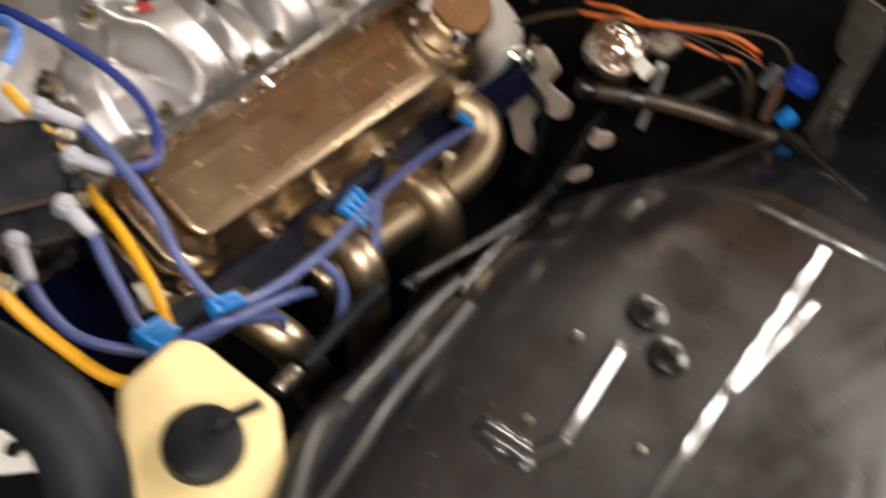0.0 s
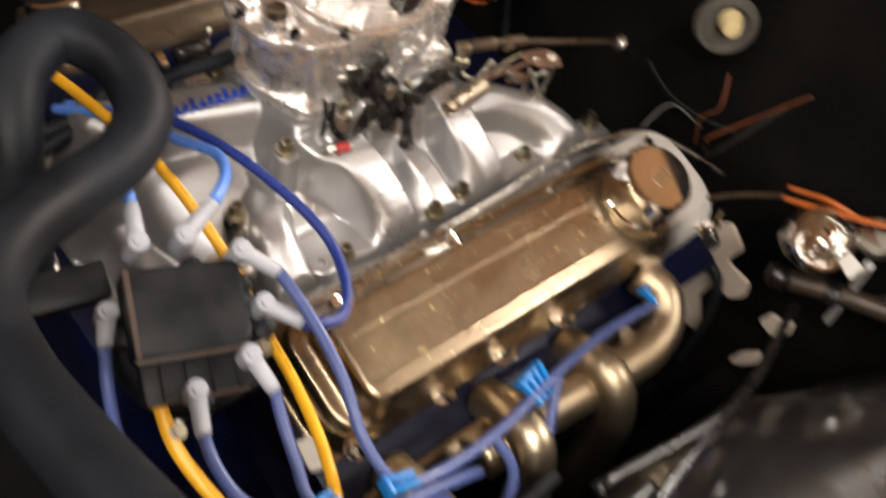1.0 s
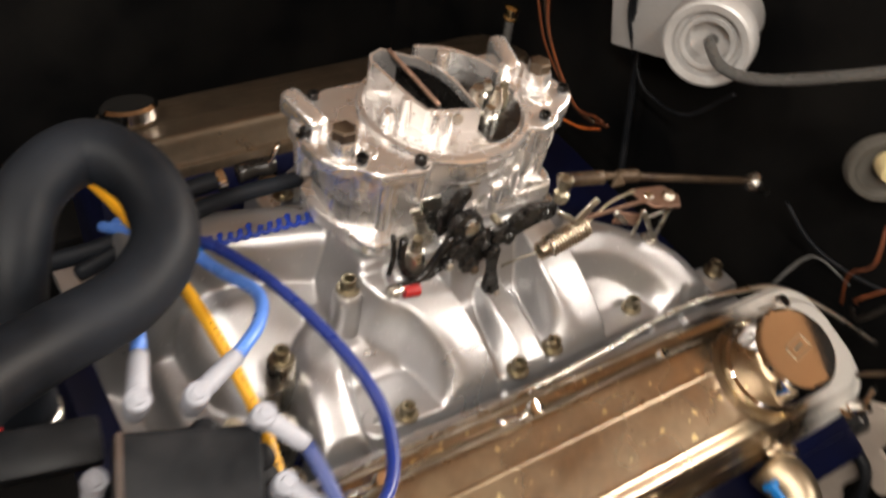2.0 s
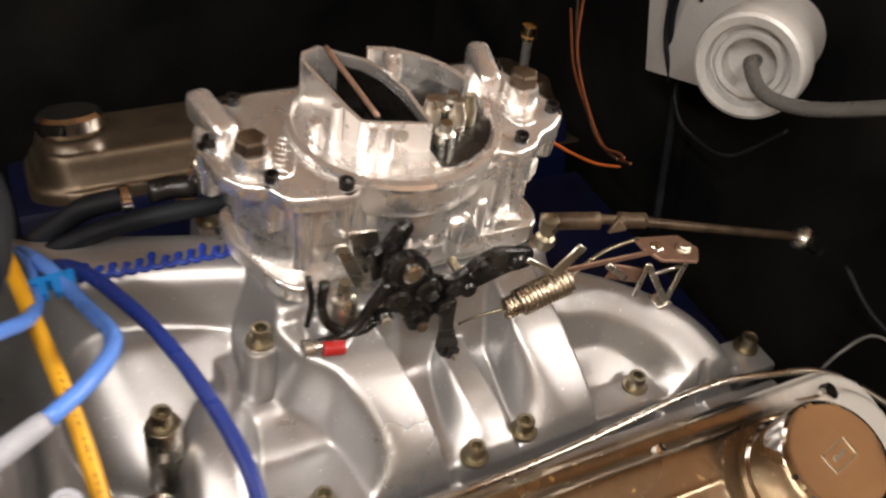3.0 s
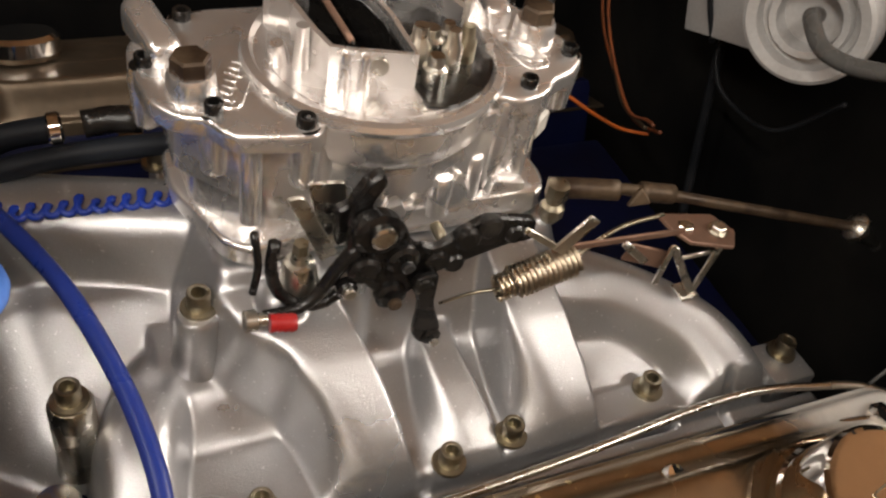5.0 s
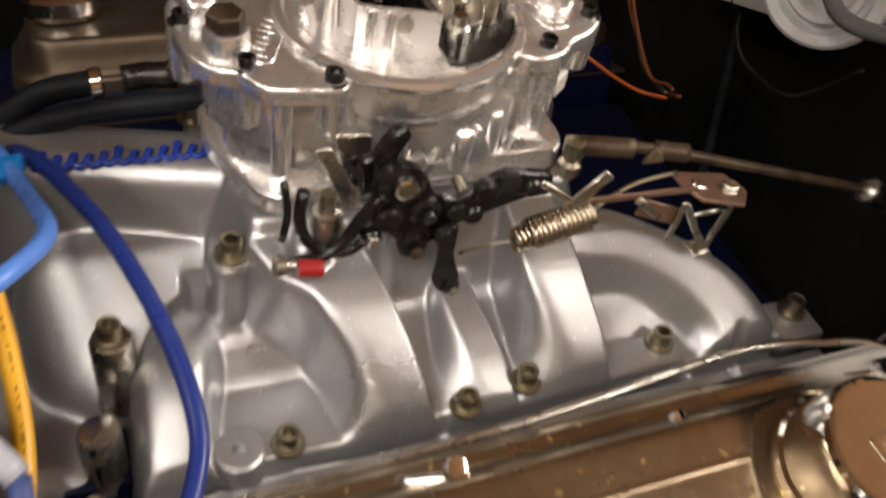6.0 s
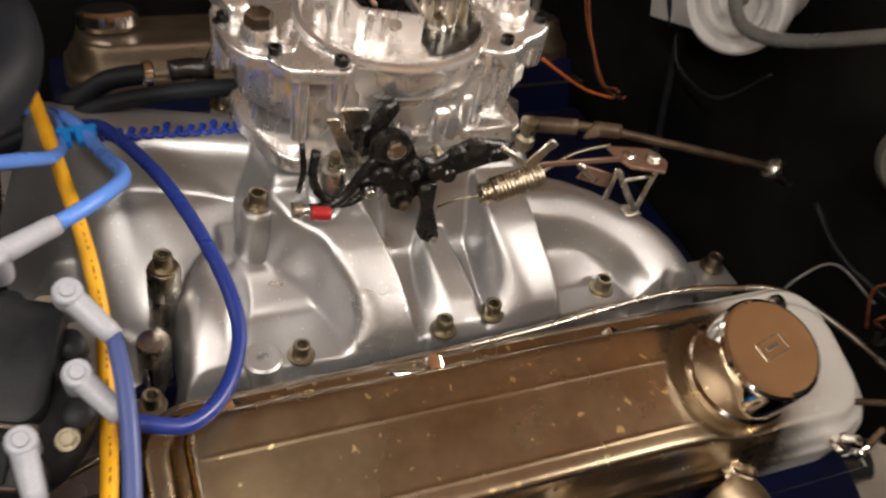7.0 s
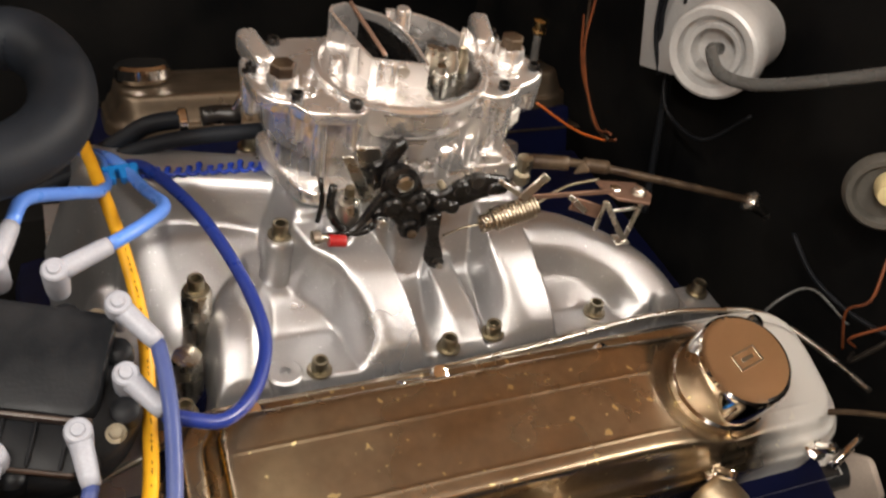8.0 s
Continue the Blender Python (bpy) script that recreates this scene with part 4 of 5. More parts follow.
def disc(x, y, z, r, h, material, name):
    return part(name, lathe([(0, h), (r * 0.75, h), (r, h * 0.75), (r, 0), (0, 0)], frame_of(lk(x, y, z), (0, -1, 0)), 22), material, link, "", 25)


side_plate([(-0.042, 0.914), (-0.036, 0.922), (-0.026, 0.923), (-0.016, 0.914), (-0.010, 0.898), (0.004, 0.892), (0.004, 0.878), (-0.008, 0.866), (-0.018, 0.862), (-0.036, 0.882), (-0.042, 0.896)], -0.102, 0.004, BLACKMETAL, "cam_plate", 0.006)
side_plate([(-0.010, 0.882), (0.003, 0.884), (0.003, 0.862), (0.010, 0.842), (0.007, 0.834), (0.000, 0.833), (-0.006, 0.842), (-0.005, 0.862)], -0.110, 0.003, BLACKMETAL, "lever")
side_plate([(-0.008, 0.900), (0.002, 0.896), (0.014, 0.905), (0.025, 0.911), (0.053, 0.904), (0.054, 0.890), (0.040, 0.890), (0.026, 0.886), (0.006, 0.880)], -0.104, 0.004, BLACKMETAL, "rear_arm")
side_plate([(-0.041, 0.910), (-0.040, 0.926), (-0.034, 0.936), (-0.027, 0.940), (-0.024, 0.933), (-0.030, 0.922), (-0.032, 0.908)], -0.095, 0.006, BLACKMETAL, "upper_arm", 0.002)
side_plate([(-0.046, 0.918), (-0.037, 0.922), (-0.036, 0.900), (-0.044, 0.896)], -0.092, 0.005, BLACKMETAL, "upper_arm", 0.002)
for dx, dz, dr, dh, dy in ((-0.029, 0.911, 0.0128, 0.010, -0.104), (-0.034, 0.890, 0.0085, 0.011, -0.104), (-0.015, 0.892, 0.0088, 0.010, -0.104), (-0.018, 0.868, 0.0085, 0.010, -0.103), (0.003, 0.887, 0.007, 0.009, -0.104), (0.016, 0.900, 0.0075, 0.010, -0.105), (0.027, 0.905, 0.007, 0.008, -0.106), (0.005, 0.838, 0.0056, 0.006, -0.111), (0.042, 0.897, 0.006, 0.010, -0.104), (-0.004, 0.876, 0.006, 0.009, -0.108), (0.012, 0.884, 0.006, 0.011, -0.103)):
    disc(dx, dy, dz, dr * 0.93, dh * 0.62, BLACKMETAL, "cam")
disc(-0.028, -0.110, 0.912, 0.0062, 0.003, ZINC, "shaft_nut")
disc(0.005, -0.117, 0.838, 0.0026, 0.0015, ZINC, "pin")
disc(-0.015, -0.113, 0.893, 0.0032, 0.0025, BLACKPAINT, "pin")
disc(-0.018, -0.112, 0.868, 0.0034, 0.0025, RUST, "pin")
disc(0.008, -0.090, 0.893, 0.003, 0.010, BRASS, "brass_screw")
disc(-0.042, -0.106, 0.881, 0.0050, 0.006, BLACKMETAL, "side_nut")
disc(-0.042, -0.112, 0.882, 0.0034, 0.003, ZINC, "ball_end")
part("fast_idle_arm", tube([lk(-0.080, -0.107, 0.871), lk(-0.064, -0.107, 0.871), lk(-0.054, -0.106, 0.878), lk(-0.047, -0.105, 0.889), lk(-0.036, -0.104, 0.903)], 0.0036, 12, 0.005, None, True, lambda g: 0.0024 + 0.0016 * g), BLACKMETAL, link)
part("ring_arm", tube([lk(-0.073, -0.097, 0.906), lk(-0.075, -0.099, 0.891), lk(-0.072, -0.102, 0.879), lk(-0.062, -0.104, 0.870), lk(-0.050, -0.104, 0.869), lk(-0.042, -0.104, 0.876)], 0.0030, 12), BLACKMETAL, link)
part("idle_screw", lathe([(0, 0.010), (0.003, 0.010), (0.0035, 0.005), (0.0052, 0.005), (0.0052, 0.0), (0, 0)], frame_of(lk(-0.090, -0.113, 0.876), (1, 0, -0.1)), 12), ZINC, link)
part("red_sleeve", lathe([(0, 0.012), (0.0040, 0.012)] + [(0.0046 if k % 2 else 0.0041, 0.0112 - 0.0014 * k) for k in range(8)] + [(0.0042, 0.0), (0, 0)], frame_of(lk(-0.079, -0.114, 0.873), (1, -0.1, -0.12)), 16), REDPLASTIC, link, "red plastic sleeve")
part("pump_rod", tube([lk(-0.082, -0.096, 0.912), lk(-0.0805, -0.098, 0.894), lk(-0.083, -0.099, 0.878)], 0.0019, 10), BLACKMETAL, link)
part("idle_nut", lathe([(0, 0.024), (0.0035, 0.024), (0.0045, 0.018), (0.007, 0.017), (0.0085, 0.012), (0.009, 0.0), (0, 0)], frame_of(lk(-0.0605, -0.094, 0.872), (0, -0.05, 1)), 20), ZINC, link)
part("idle_tip", lathe([(0, 0.006), (0.0036, 0.006), (0.004, 0.0), (0, 0)], frame_of(lk(-0.0605, -0.0952, 0.8955), (0, -0.05, 1)), 6), BRASS, link)
side_plate([(-0.066, 0.922), (-0.058, 0.922), (-0.040, 0.884), (-0.048, 0.880)], -0.087, 0.002, ZINC, "bright_plate", 0.002)
side_plate([(-0.056, 0.926), (-0.038, 0.924), (-0.034, 0.892), (-0.046, 0.884)], -0.083, 0.002, ZINC, "drilled_plate", 0.002)
# Black discs on the plate take the place of two shaded holes.
for hz in (0.910, 0.897):
    disc(-0.0450, -0.085, hz, 0.0026, 0.0016, BLACKMETAL, "hole")

spring = thing("return_spring", "coiled brass-coloured throttle return spring", "spring", at=(0.050, -0.122, 0.886))
coil = []
a0, a1 = Vector((0.026, -0.127, 0.882)), Vector((0.066, -0.127, 0.893))
ax = (a1 - a0).normalized()
s1 = ax.cross(Vector((0, 0, 1))).normalized()
s2 = ax.cross(s1)
for k in range(16 * 12 + 1):
    g = 2 * math.pi * k / 12
    rad = 0.0074 if k > 40 else 0.0056
    coil.append(tuple(a0 + (a1 - a0) * (k / 192) + (s1 * math.cos(g) + s2 * math.sin(g)) * rad - spring.location))
part("coil", tube(coil, 0.0014, 6, 0.01, None, False), SPRINGWIRE, spring)
part("hook", tube([tuple(Vector(p) - spring.location) for p in ((0.004, -0.116, 0.866), (0.014, -0.122, 0.876), (0.028, -0.127, 0.882))], 0.0009, 6), BRASS, spring)
part("hook", tube([tuple(Vector(p) - spring.location) for p in ((0.066, -0.127, 0.893), (0.076, -0.124, 0.897), (0.095, -0.120, 0.902), (0.120, -0.118, 0.903))], 0.0012, 6), BRASS, spring)

cable = thing("throttle_cable", "greasy steel throttle rod running to the firewall", "cable", at=(0.09, -0.09, 0.9))
Q = cable.location.copy()
part("rod", tube([tuple(Vector(p) - Q) for p in ((0.080, -0.085, 0.902), (0.120, -0.100, 0.903), (0.200, -0.112, 0.884), (0.285, -0.118, 0.859))], 0.0032, 10), RUST, cable)
part("sleeve", tube([tuple(Vector(p) - Q) for p in ((0.072, -0.084, 0.901), (0.090, -0.090, 0.902), (0.106, -0.096, 0.903))], 0.0055, 14), RUST, cable)
part("retaining_clip", prism(rounded([(-0.006, -0.004), (0.007, -0.003), (0.002, 0.006)], 0.002, 2), 0, 0.004, frame_of(Vector((0.112, -0.104, 0.904)) - Q, (-0.3, -0.8, 0.4)), 0.001, 1), RUST, cable)
part("wrap", tube([tuple(Vector(p) - Q) for p in ((0.118, -0.099, 0.903), (0.126, -0.101, 0.902), (0.136, -0.103, 0.901))], 0.0052, 12), RUST, cable)
part("ball_stud", lathe([(0, 0.026), (0.006, 0.024), (0.006, 0.016), (0.004, 0.012), (0.0065, 0.010), (0.0065, 0.004), (0.004, 0.0), (0, 0)], Matrix.Translation(Vector((0.073, -0.090, 0.884)) - Q), 8), BRASS, cable)
part("end_cap", lathe([(0, 0.024), (0.003, 0.024), (0.004, 0.018), (0.0070, 0.004), (0.0090, 0.003), (0.0090, 0), (0.005, -0.003), (0, -0.004)], frame_of(Vector((0.272, -0.118, 0.864)) - Q, (0.75, -0.35, -0.55)), 20), ZINC, cable)

bracket = thing("cable_bracket", "folded steel throttle cable bracket with two bolts", "bracket", at=(0.143, -0.121, 0.887))
part("top_plate", prism(rounded([(-0.022, 0.007), (0.014, 0.012), (0.024, 0.000), (0.017, -0.013), (-0.010, -0.013), (-0.018, -0.004)], 0.0015, 2), 0, 0.002, Matrix.Translation((0, 0, 0.004)) @ Matrix.Rotation(radians(-10), 4, "Z") @ Matrix.Rotation(radians(10), 4, "Y"), 0.0005, 1), COPPERTAN, bracket)
for bx in (-0.008, 0.010):
    part("bolt", hexbolt(Matrix.Translation((bx, -0.002 - bx * 0.25, 0.005)), 0.0045, 0.004, None, 0.0055), ZINC, bracket)


def flat_bar(p, q, y, wide, thick=0.0018):
    """A flat bar standing on edge between two points (x, z) at depth y."""
    dx, dz = q[0] - p[0], q[1] - p[1]
    m = Matrix.Translation(((p[0] + q[0]) / 2, y, (p[1] + q[1]) / 2)) @ Matrix.Rotation(-math.atan2(dz, dx), 4, "Y")
    return box(math.hypot(dx, dz), thick, wide, m, 0.0005, 1)


for p, q, wide in (((0.013, 0.003), (0.007, -0.037), 0.0045), ((-0.020, 0.005), (-0.022, -0.022), 0.004), ((-0.019, 0.003), (0.007, -0.036), 0.0045), ((-0.012, -0.006), (0.012, -0.005), 0.003)):
    part("strut", flat_bar(p, q, -0.009, wide), ZINC, bracket)
part("foot", box(0.012, 0.012, 0.002, Matrix.Translation((0.006, -0.006, -0.038)), 0.0006, 1), ZINC, bracket)
part("strap", flat_bar((-0.090, 0.013), (-0.012, 0.009), -0.004, 0.004), COPPERTAN, bracket)
part("gusset", flat_bar((-0.046, 0.004), (-0.017, -0.009), -0.006, 0.011), COPPERTAN, bracket)
part("gusset_arm", flat_bar((-0.052, 0.013), (-0.034, -0.004), -0.0085, 0.004), ZINC, bracket)
part("arm", flat_bar((-0.110, 0.032), (-0.088, 0.015), -0.006, 0.0035), ZINC, bracket)
part("arm", flat_bar((-0.089, 0.014), (-0.073, 0.032), -0.0065, 0.008), ZINC, bracket)

# ---------------------------------------------------------------- distributor and plug wires
DO = Vector((-0.262, -0.208, 0.868))
DA = Vector((0.0, -0.42, 0.91)).normalized()
dist = thing("distributor", "black distributor cap with brown-edged coil cover", "distributor", at=DO)
dist.matrix_world = frame_of(DO, DA)
part("housing", lathe([(0, -0.10), (0.026, -0.10), (0.030, -0.05), (0.044, -0.035), (0.046, -0.020), (0, -0.020)], None, 32), BLACKMETAL, dist)
part("cap", lathe([(0, -0.022), (0.0500, -0.022), (0.0515, -0.018), (0.0500, -0.010), (0.0495, 0.003), (0.047, 0.008), (0.042, 0.011), (0.0, 0.012)], None, 40), BLACKPLASTIC, dist)
cover = part("coil_cover", prism(rounded([(-0.040, -0.030), (0.030, -0.030), (0.036, -0.022), (0.036, 0.028), (-0.040, 0.028)], 0.006), 0.010, 0.030, Matrix.Translation((0, 0.016, 0)) @ Matrix.Rotation(radians(-18), 4, "Z"), 0.003), BLACKPLASTIC, dist)
turned = Matrix.Translation((0, 0.016, 0)) @ Matrix.Rotation(radians(-18), 4, "Z")
part("coil_step", prism(rounded([(-0.036, -0.056), (0.032, -0.056), (0.034, -0.028), (-0.036, -0.028)], 0.003), 0.004, 0.018, turned, 0.002), BLACKPLASTIC, dist)
part("coil_band", box(0.074, 0.0035, 0.009, turned @ Matrix.Translation((-0.002, -0.0305, 0.0225)), 0.0012, 2), BROWNPLASTIC, dist, "brown edge band")
part("coil_band", box(0.004, 0.058, 0.0015, turned @ Matrix.Translation((-0.037, -0.001, 0.0305)), 0.0005, 1), BROWNPLASTIC, dist, "brown edge band")
part("coil_band", box(0.066, 0.003, 0.004, turned @ Matrix.Translation((-0.002, -0.0565, 0.016)), 0.001, 1), BROWNPLASTIC, dist, "brown edge band")
for k in range(4):
    part("rib", box(0.002, 0.024, 0.003, turned @ Matrix.Translation((-0.024 + 0.016 * k, -0.043, 0.019)), 0.0006, 1), BLACKPLASTIC, dist)
part("connector", box(0.058, 0.026, 0.020, Matrix.Translation((-0.062, 0.062, 0.008)) @ Matrix.Rotation(radians(-10), 4, "Z"), 0.004), BLACKPLASTIC, dist)
for cx in (-0.092, -0.080):
    part("connector_tab", box(0.007, 0.005, 0.006, Matrix.Translation((cx, 0.080, 0.014)), 0.001, 1), REDPLASTIC, dist, "small red tab")
for k in range(8):
    g = radians(22 + 45 * k)
    part("tower", lathe([(0.009, 0.0), (0.0075, 0.010), (0.005, 0.012), (0, 0.012)], Matrix.Translation((0.044 * math.cos(g), 0.044 * math.sin(g), 0.004)), 16), BLACKPLASTIC, dist)
for sx, sy in ((0.030, -0.026), (0.028, 0.034), (-0.035, -0.045)):
    part("screw", hexbolt(Matrix.Translation((sx * 1.15, sy * 1.1, 0.012)), 0.004, 0.004, None, 0.0055), BRASS, dist)


def plug_wire(label, points, boot=None, wire=WIREBLUE, boot_mat=BOOTGREY, r=0.0042):
    w = thing("spark_plug_wire", label, "wire", "spark plug wires", at=points[0])
    o = Vector(points[0])
    rel = [tuple(Vector(p) - o) for p in points]
    part("cable", tube(rel, r, 10), wire, w)
    if boot:
        a, b = Vector(boot[0]), Vector(boot[1])
        out = (b - a).normalized()
        up = DA
        boot = part("boot", tube([tuple(p - o) for p in (a + out * 0.002, a + out * 0.012, b)], 0.0062, 16, 0.004, None, True, lambda s: 0.0060 - 0.0008 * s if s < 0.93 else 0.0048), boot_mat, w, "grey rubber boot")
        part("elbow", lathe([(0, 0.0080), (0.0032, 0.0080), (0.0038, 0.0064), (0.0058, 0.0062), (0.0068, 0.0050), (0.0071, 0.0025), (0.0069, -0.012), (0.0064, -0.024), (0, -0.024)], frame_of(a - o, up), 22), boot_mat, boot, "", 28)
    return w


plug_wire("dark blue spark plug wire looping over the manifold", [(-0.203, -0.246, 0.884), (-0.193, -0.250, 0.882), (-0.173, -0.250, 0.875), (-0.153, -0.230, 0.870), (-0.140, -0.199, 0.870), (-0.139, -0.171, 0.875), (-0.146, -0.130, 0.880), (-0.160, -0.083, 0.885), (-0.181, -0.036, 0.885), (-0.194, -0.008, 0.874), (-0.205, 0.025, 0.845), (-0.212, 0.06, 0.81)],
          ((-0.219, -0.223, 0.892), (-0.203, -0.246, 0.886)), WIRENAVY)
plug_wire("blue spark plug wire over the valve cover end", [(-0.201, -0.212, 0.902), (-0.200, -0.235, 0.898), (-0.201, -0.262, 0.892), (-0.205, -0.295, 0.882), (-0.212, -0.330, 0.864), (-0.204, -0.360, 0.845), (-0.166, -0.366, 0.828), (-0.10, -0.362, 0.815), (-0.03, -0.350, 0.810), (0.045, -0.340, 0.795), (0.112, -0.338, 0.780), (0.150, -0.335, 0.765)],
          ((-0.218, -0.192, 0.914), (-0.201, -0.212, 0.902)))
plug_wire("light blue spark plug wire to the loom clip", [(-0.218, -0.158, 0.928), (-0.197, -0.139, 0.925), (-0.183, -0.105, 0.910), (-0.190, -0.060, 0.890), (-0.205, -0.010, 0.880), (-0.225, 0.05, 0.85)], ((-0.247, -0.172, 0.925), (-0.218, -0.158, 0.928)), WIRELIGHT)
plug_wire("light blue spark plug wire behind the radiator hose", [(-0.266, -0.140, 0.935), (-0.258, -0.118, 0.935), (-0.235, -0.090, 0.915), (-0.215, -0.055, 0.890), (-0.215, 0.0, 0.875), (-0.235, 0.05, 0.85)], ((-0.276, -0.166, 0.930), (-0.266, -0.140, 0.935)), WIRELIGHT)
plug_wire("blue spark plug wire running down past the distributor", [(-0.242, -0.273, 0.872), (-0.248, -0.292, 0.865), (-0.254, -0.318, 0.855), (-0.258, -0.340, 0.848), (-0.240, -0.365, 0.840), (-0.205, -0.372, 0.838), (-0.150, -0.375, 0.815), (-0.125, -0.372, 0.790)], ((-0.245, -0.248, 0.884), (-0.242, -0.273, 0.872)))
plug_wire("blue spark plug wire curving to the loom clip", [(-0.294, -0.274, 0.868), (-0.297, -0.295, 0.862), (-0.294, -0.320, 0.856), (-0.278, -0.344, 0.850), (-0.255, -0.362, 0.845), (-0.215, -0.370, 0.842), (-0.17, -0.378, 0.81), (-0.16, -0.378, 0.78)], ((-0.285, -0.250, 0.880), (-0.294, -0.274, 0.868)))
plug_wire("blue spark plug wire dropping behind the hose", [(-0.316, -0.194, 0.882), (-0.325, -0.214, 0.862), (-0.330, -0.240, 0.830), (-0.320, -0.280, 0.80)], ((-0.306, -0.180, 0.895), (-0.316, -0.194, 0.882)))
plug_wire("yellow spark plug wire with a dark boot", [(-0.303, -0.236, 0.862), (-0.306, -0.262, 0.845), (-0.300, -0.300, 0.83), (-0.29, -0.35, 0.83), (-0.265, -0.38, 0.83)], ((-0.296, -0.210, 0.880), (-0.303, -0.236, 0.862)), WIREYELLOW, BOOTDARK, 0.005)
YW = [(-0.245, 0.11, 0.87), (-0.232, 0.058, 0.880), (-0.222, -0.010, 0.888), (-0.217, -0.052, 0.890), (-0.212, -0.086, 0.886), (-0.2065, -0.124, 0.871), (-0.2045, -0.162, 0.857), (-0.207, -0.193, 0.846), (-0.210, -0.225, 0.840), (-0.215, -0.262, 0.838), (-0.226, -0.305, 0.841), (-0.240, -0.341, 0.843), (-0.254, -0.368, 0.838), (-0.262, -0.385, 0.82), (-0.264, -0.390, 0.78)]
yellow = plug_wire("yellow coil wire crossing over the manifold front", YW, None, WIREYELLOW, BOOTGREY, 0.0044)
ypath = [Vector(p) for p in spline(YW, 0.002)]
for k in range(46):
    i = min(range(len(ypath)), key=lambda j: abs(ypath[j].y + 0.095 + 0.0036 * k))
    if k % 9 in (4, 8):
        continue
    run = (ypath[i + 2] - ypath[i - 2]).normalized()
    up = (Vector((0.15, -0.15, 1)) - run * run.z).normalized()
    mark = part("print_mark", box(0.0006, 0.0022 if k % 3 else 0.0014, 0.0004, Matrix.Identity(4)), BLACKPLASTIC, yellow)
    mark.matrix_local = frame_of(ypath[i] + up * 0.0043 - yellow.location, up, run.cross(up))

# loom clips and ties
def clip(p, turn, tilt, label, legs=4, deep=0.026):
    c = thing("wire_clip", label, "clip", "blue wire clips", at=p)
    c.matrix_world = Matrix.Translation(p) @ Matrix.Rotation(radians(turn), 4, "Z") @ Matrix.Rotation(radians(tilt), 4, "X")
    for k in range(legs):
        part("jaw", box(0.0046, deep, 0.0075, Matrix.Translation(((k - (legs - 1) / 2) * 0.0072, 0, 0.002)) @ Matrix.Rotation(0.12 * (k - 1.5), 4, "X"), 0.002), CLIPBLUE, c)
    part("back", box(legs * 0.0072, 0.0045, 0.010, Matrix.Translation((0, deep * 0.38, 0)), 0.0015), CLIPBLUE, c)
    return c


clip((-0.052, -0.348, 0.812), 15, 30, "bright blue plastic wire separator clip on the header side")
clip((0.133, -0.330, 0.780), 15, 30, "bright blue plastic wire separator clip by the rear tube")
clip((-0.205, -0.362, 0.846), 80, 20, "bright blue plastic wire separator clip near the reservoir", 2)
clip((-0.256, -0.352, 0.852), 100, 20, "bright blue plastic wire separator clip beside the reservoir", 3)
clip((-0.205, -0.035, 0.884), 5, 10, "bright blue plastic wire separator clip on the manifold", 4, 0.013)

# ---------------------------------------------------------------- radiator hose
hose = thing("radiator_hose", "thick black rubber radiator hose bent in a tight loop", "hose", at=(-0.30, -0.10, 0.95))
part("hose", tube([tuple(Vector(p) - hose.location) for p in ((-0.325, -0.10, 0.84), (-0.322, -0.098, 0.90), (-0.312, -0.082, 0.955), (-0.290, -0.050, 0.983), (-0.255, -0.036, 0.990), (-0.233, -0.064, 0.984), (-0.236, -0.104, 0.975), (-0.264, -0.132, 0.971), (-0.309, -0.150, 0.975),
                   (-0.350, -0.176, 0.986), (-0.377, -0.212, 0.996), (-0.384, -0.262, 1.003), (-0.380, -0.318, 1.010), (-0.374, -0.370, 1.018), (-0.366, -0.415, 1.024), (-0.364, -0.445, 1.020), (-0.374, -0.470, 1.006), (-0.40, -0.495, 0.97), (-0.48, -0.51, 0.91), (-0.70, -0.49, 0.88))], 0.0185, 24), RUBBER, hose)

part("clamp", lathe([(0.0188, -0.006), (0.0200, -0.005), (0.0200, 0.005), (0.0188, 0.006)], frame_of(Vector((-0.324, -0.099, 0.862)) - hose.location, (0.05, 0.03, 1)), 32), ZINC, hose, "steel hose clamp")

# ---------------------------------------------------------------- reservoir
res = thing("washer_reservoir", "aged cream plastic fluid reservoir with a black cap", "reservoir", at=(-0.30, -0.45, 0.80))
body = prism(rounded([(-0.020, 0.042), (0.021, 0.045), (0.031, 0.034), (0.036, -0.024), (0.012, -0.056), (-0.030, -0.066), (-0.062, -0.020)], 0.007), 0.0, 0.148, None, 0.006, 3)
part("bottle", body, CREAM, res)
cap = part("cap", lathe([(0, 0.010), (0.018, 0.010), (0.021, 0.008), (0.022, 0.0), (0, 0)], None, 32), BLACKPLASTIC, res, "ribbed black plastic cap")
cap.matrix_local = Matrix.Translation((-0.010, -0.016, 0.1475))
part("lever", tube([(0.006, 0.000, 0.012), (0.018, -0.002, 0.013), (0.034, -0.006, 0.011)], 0.003, 8), BLACKPLASTIC, cap)

# ---------------------------------------------------------------- exhaust header
header = thing("exhaust_header", "heat-tinted steel exhaust header with bent tubes", "header", at=(0, -0.33, 0.75))


def hd(*pts):
    return [tuple(Vector(p) - header.location) for p in pts]


part("flange", box(0.36, 0.006, 0.016, Matrix.Translation((-0.015, -0.004, 0.000)) @ Matrix.Rotation(radians(-20), 4, "X"), 0.004), HEADERTAN, header)
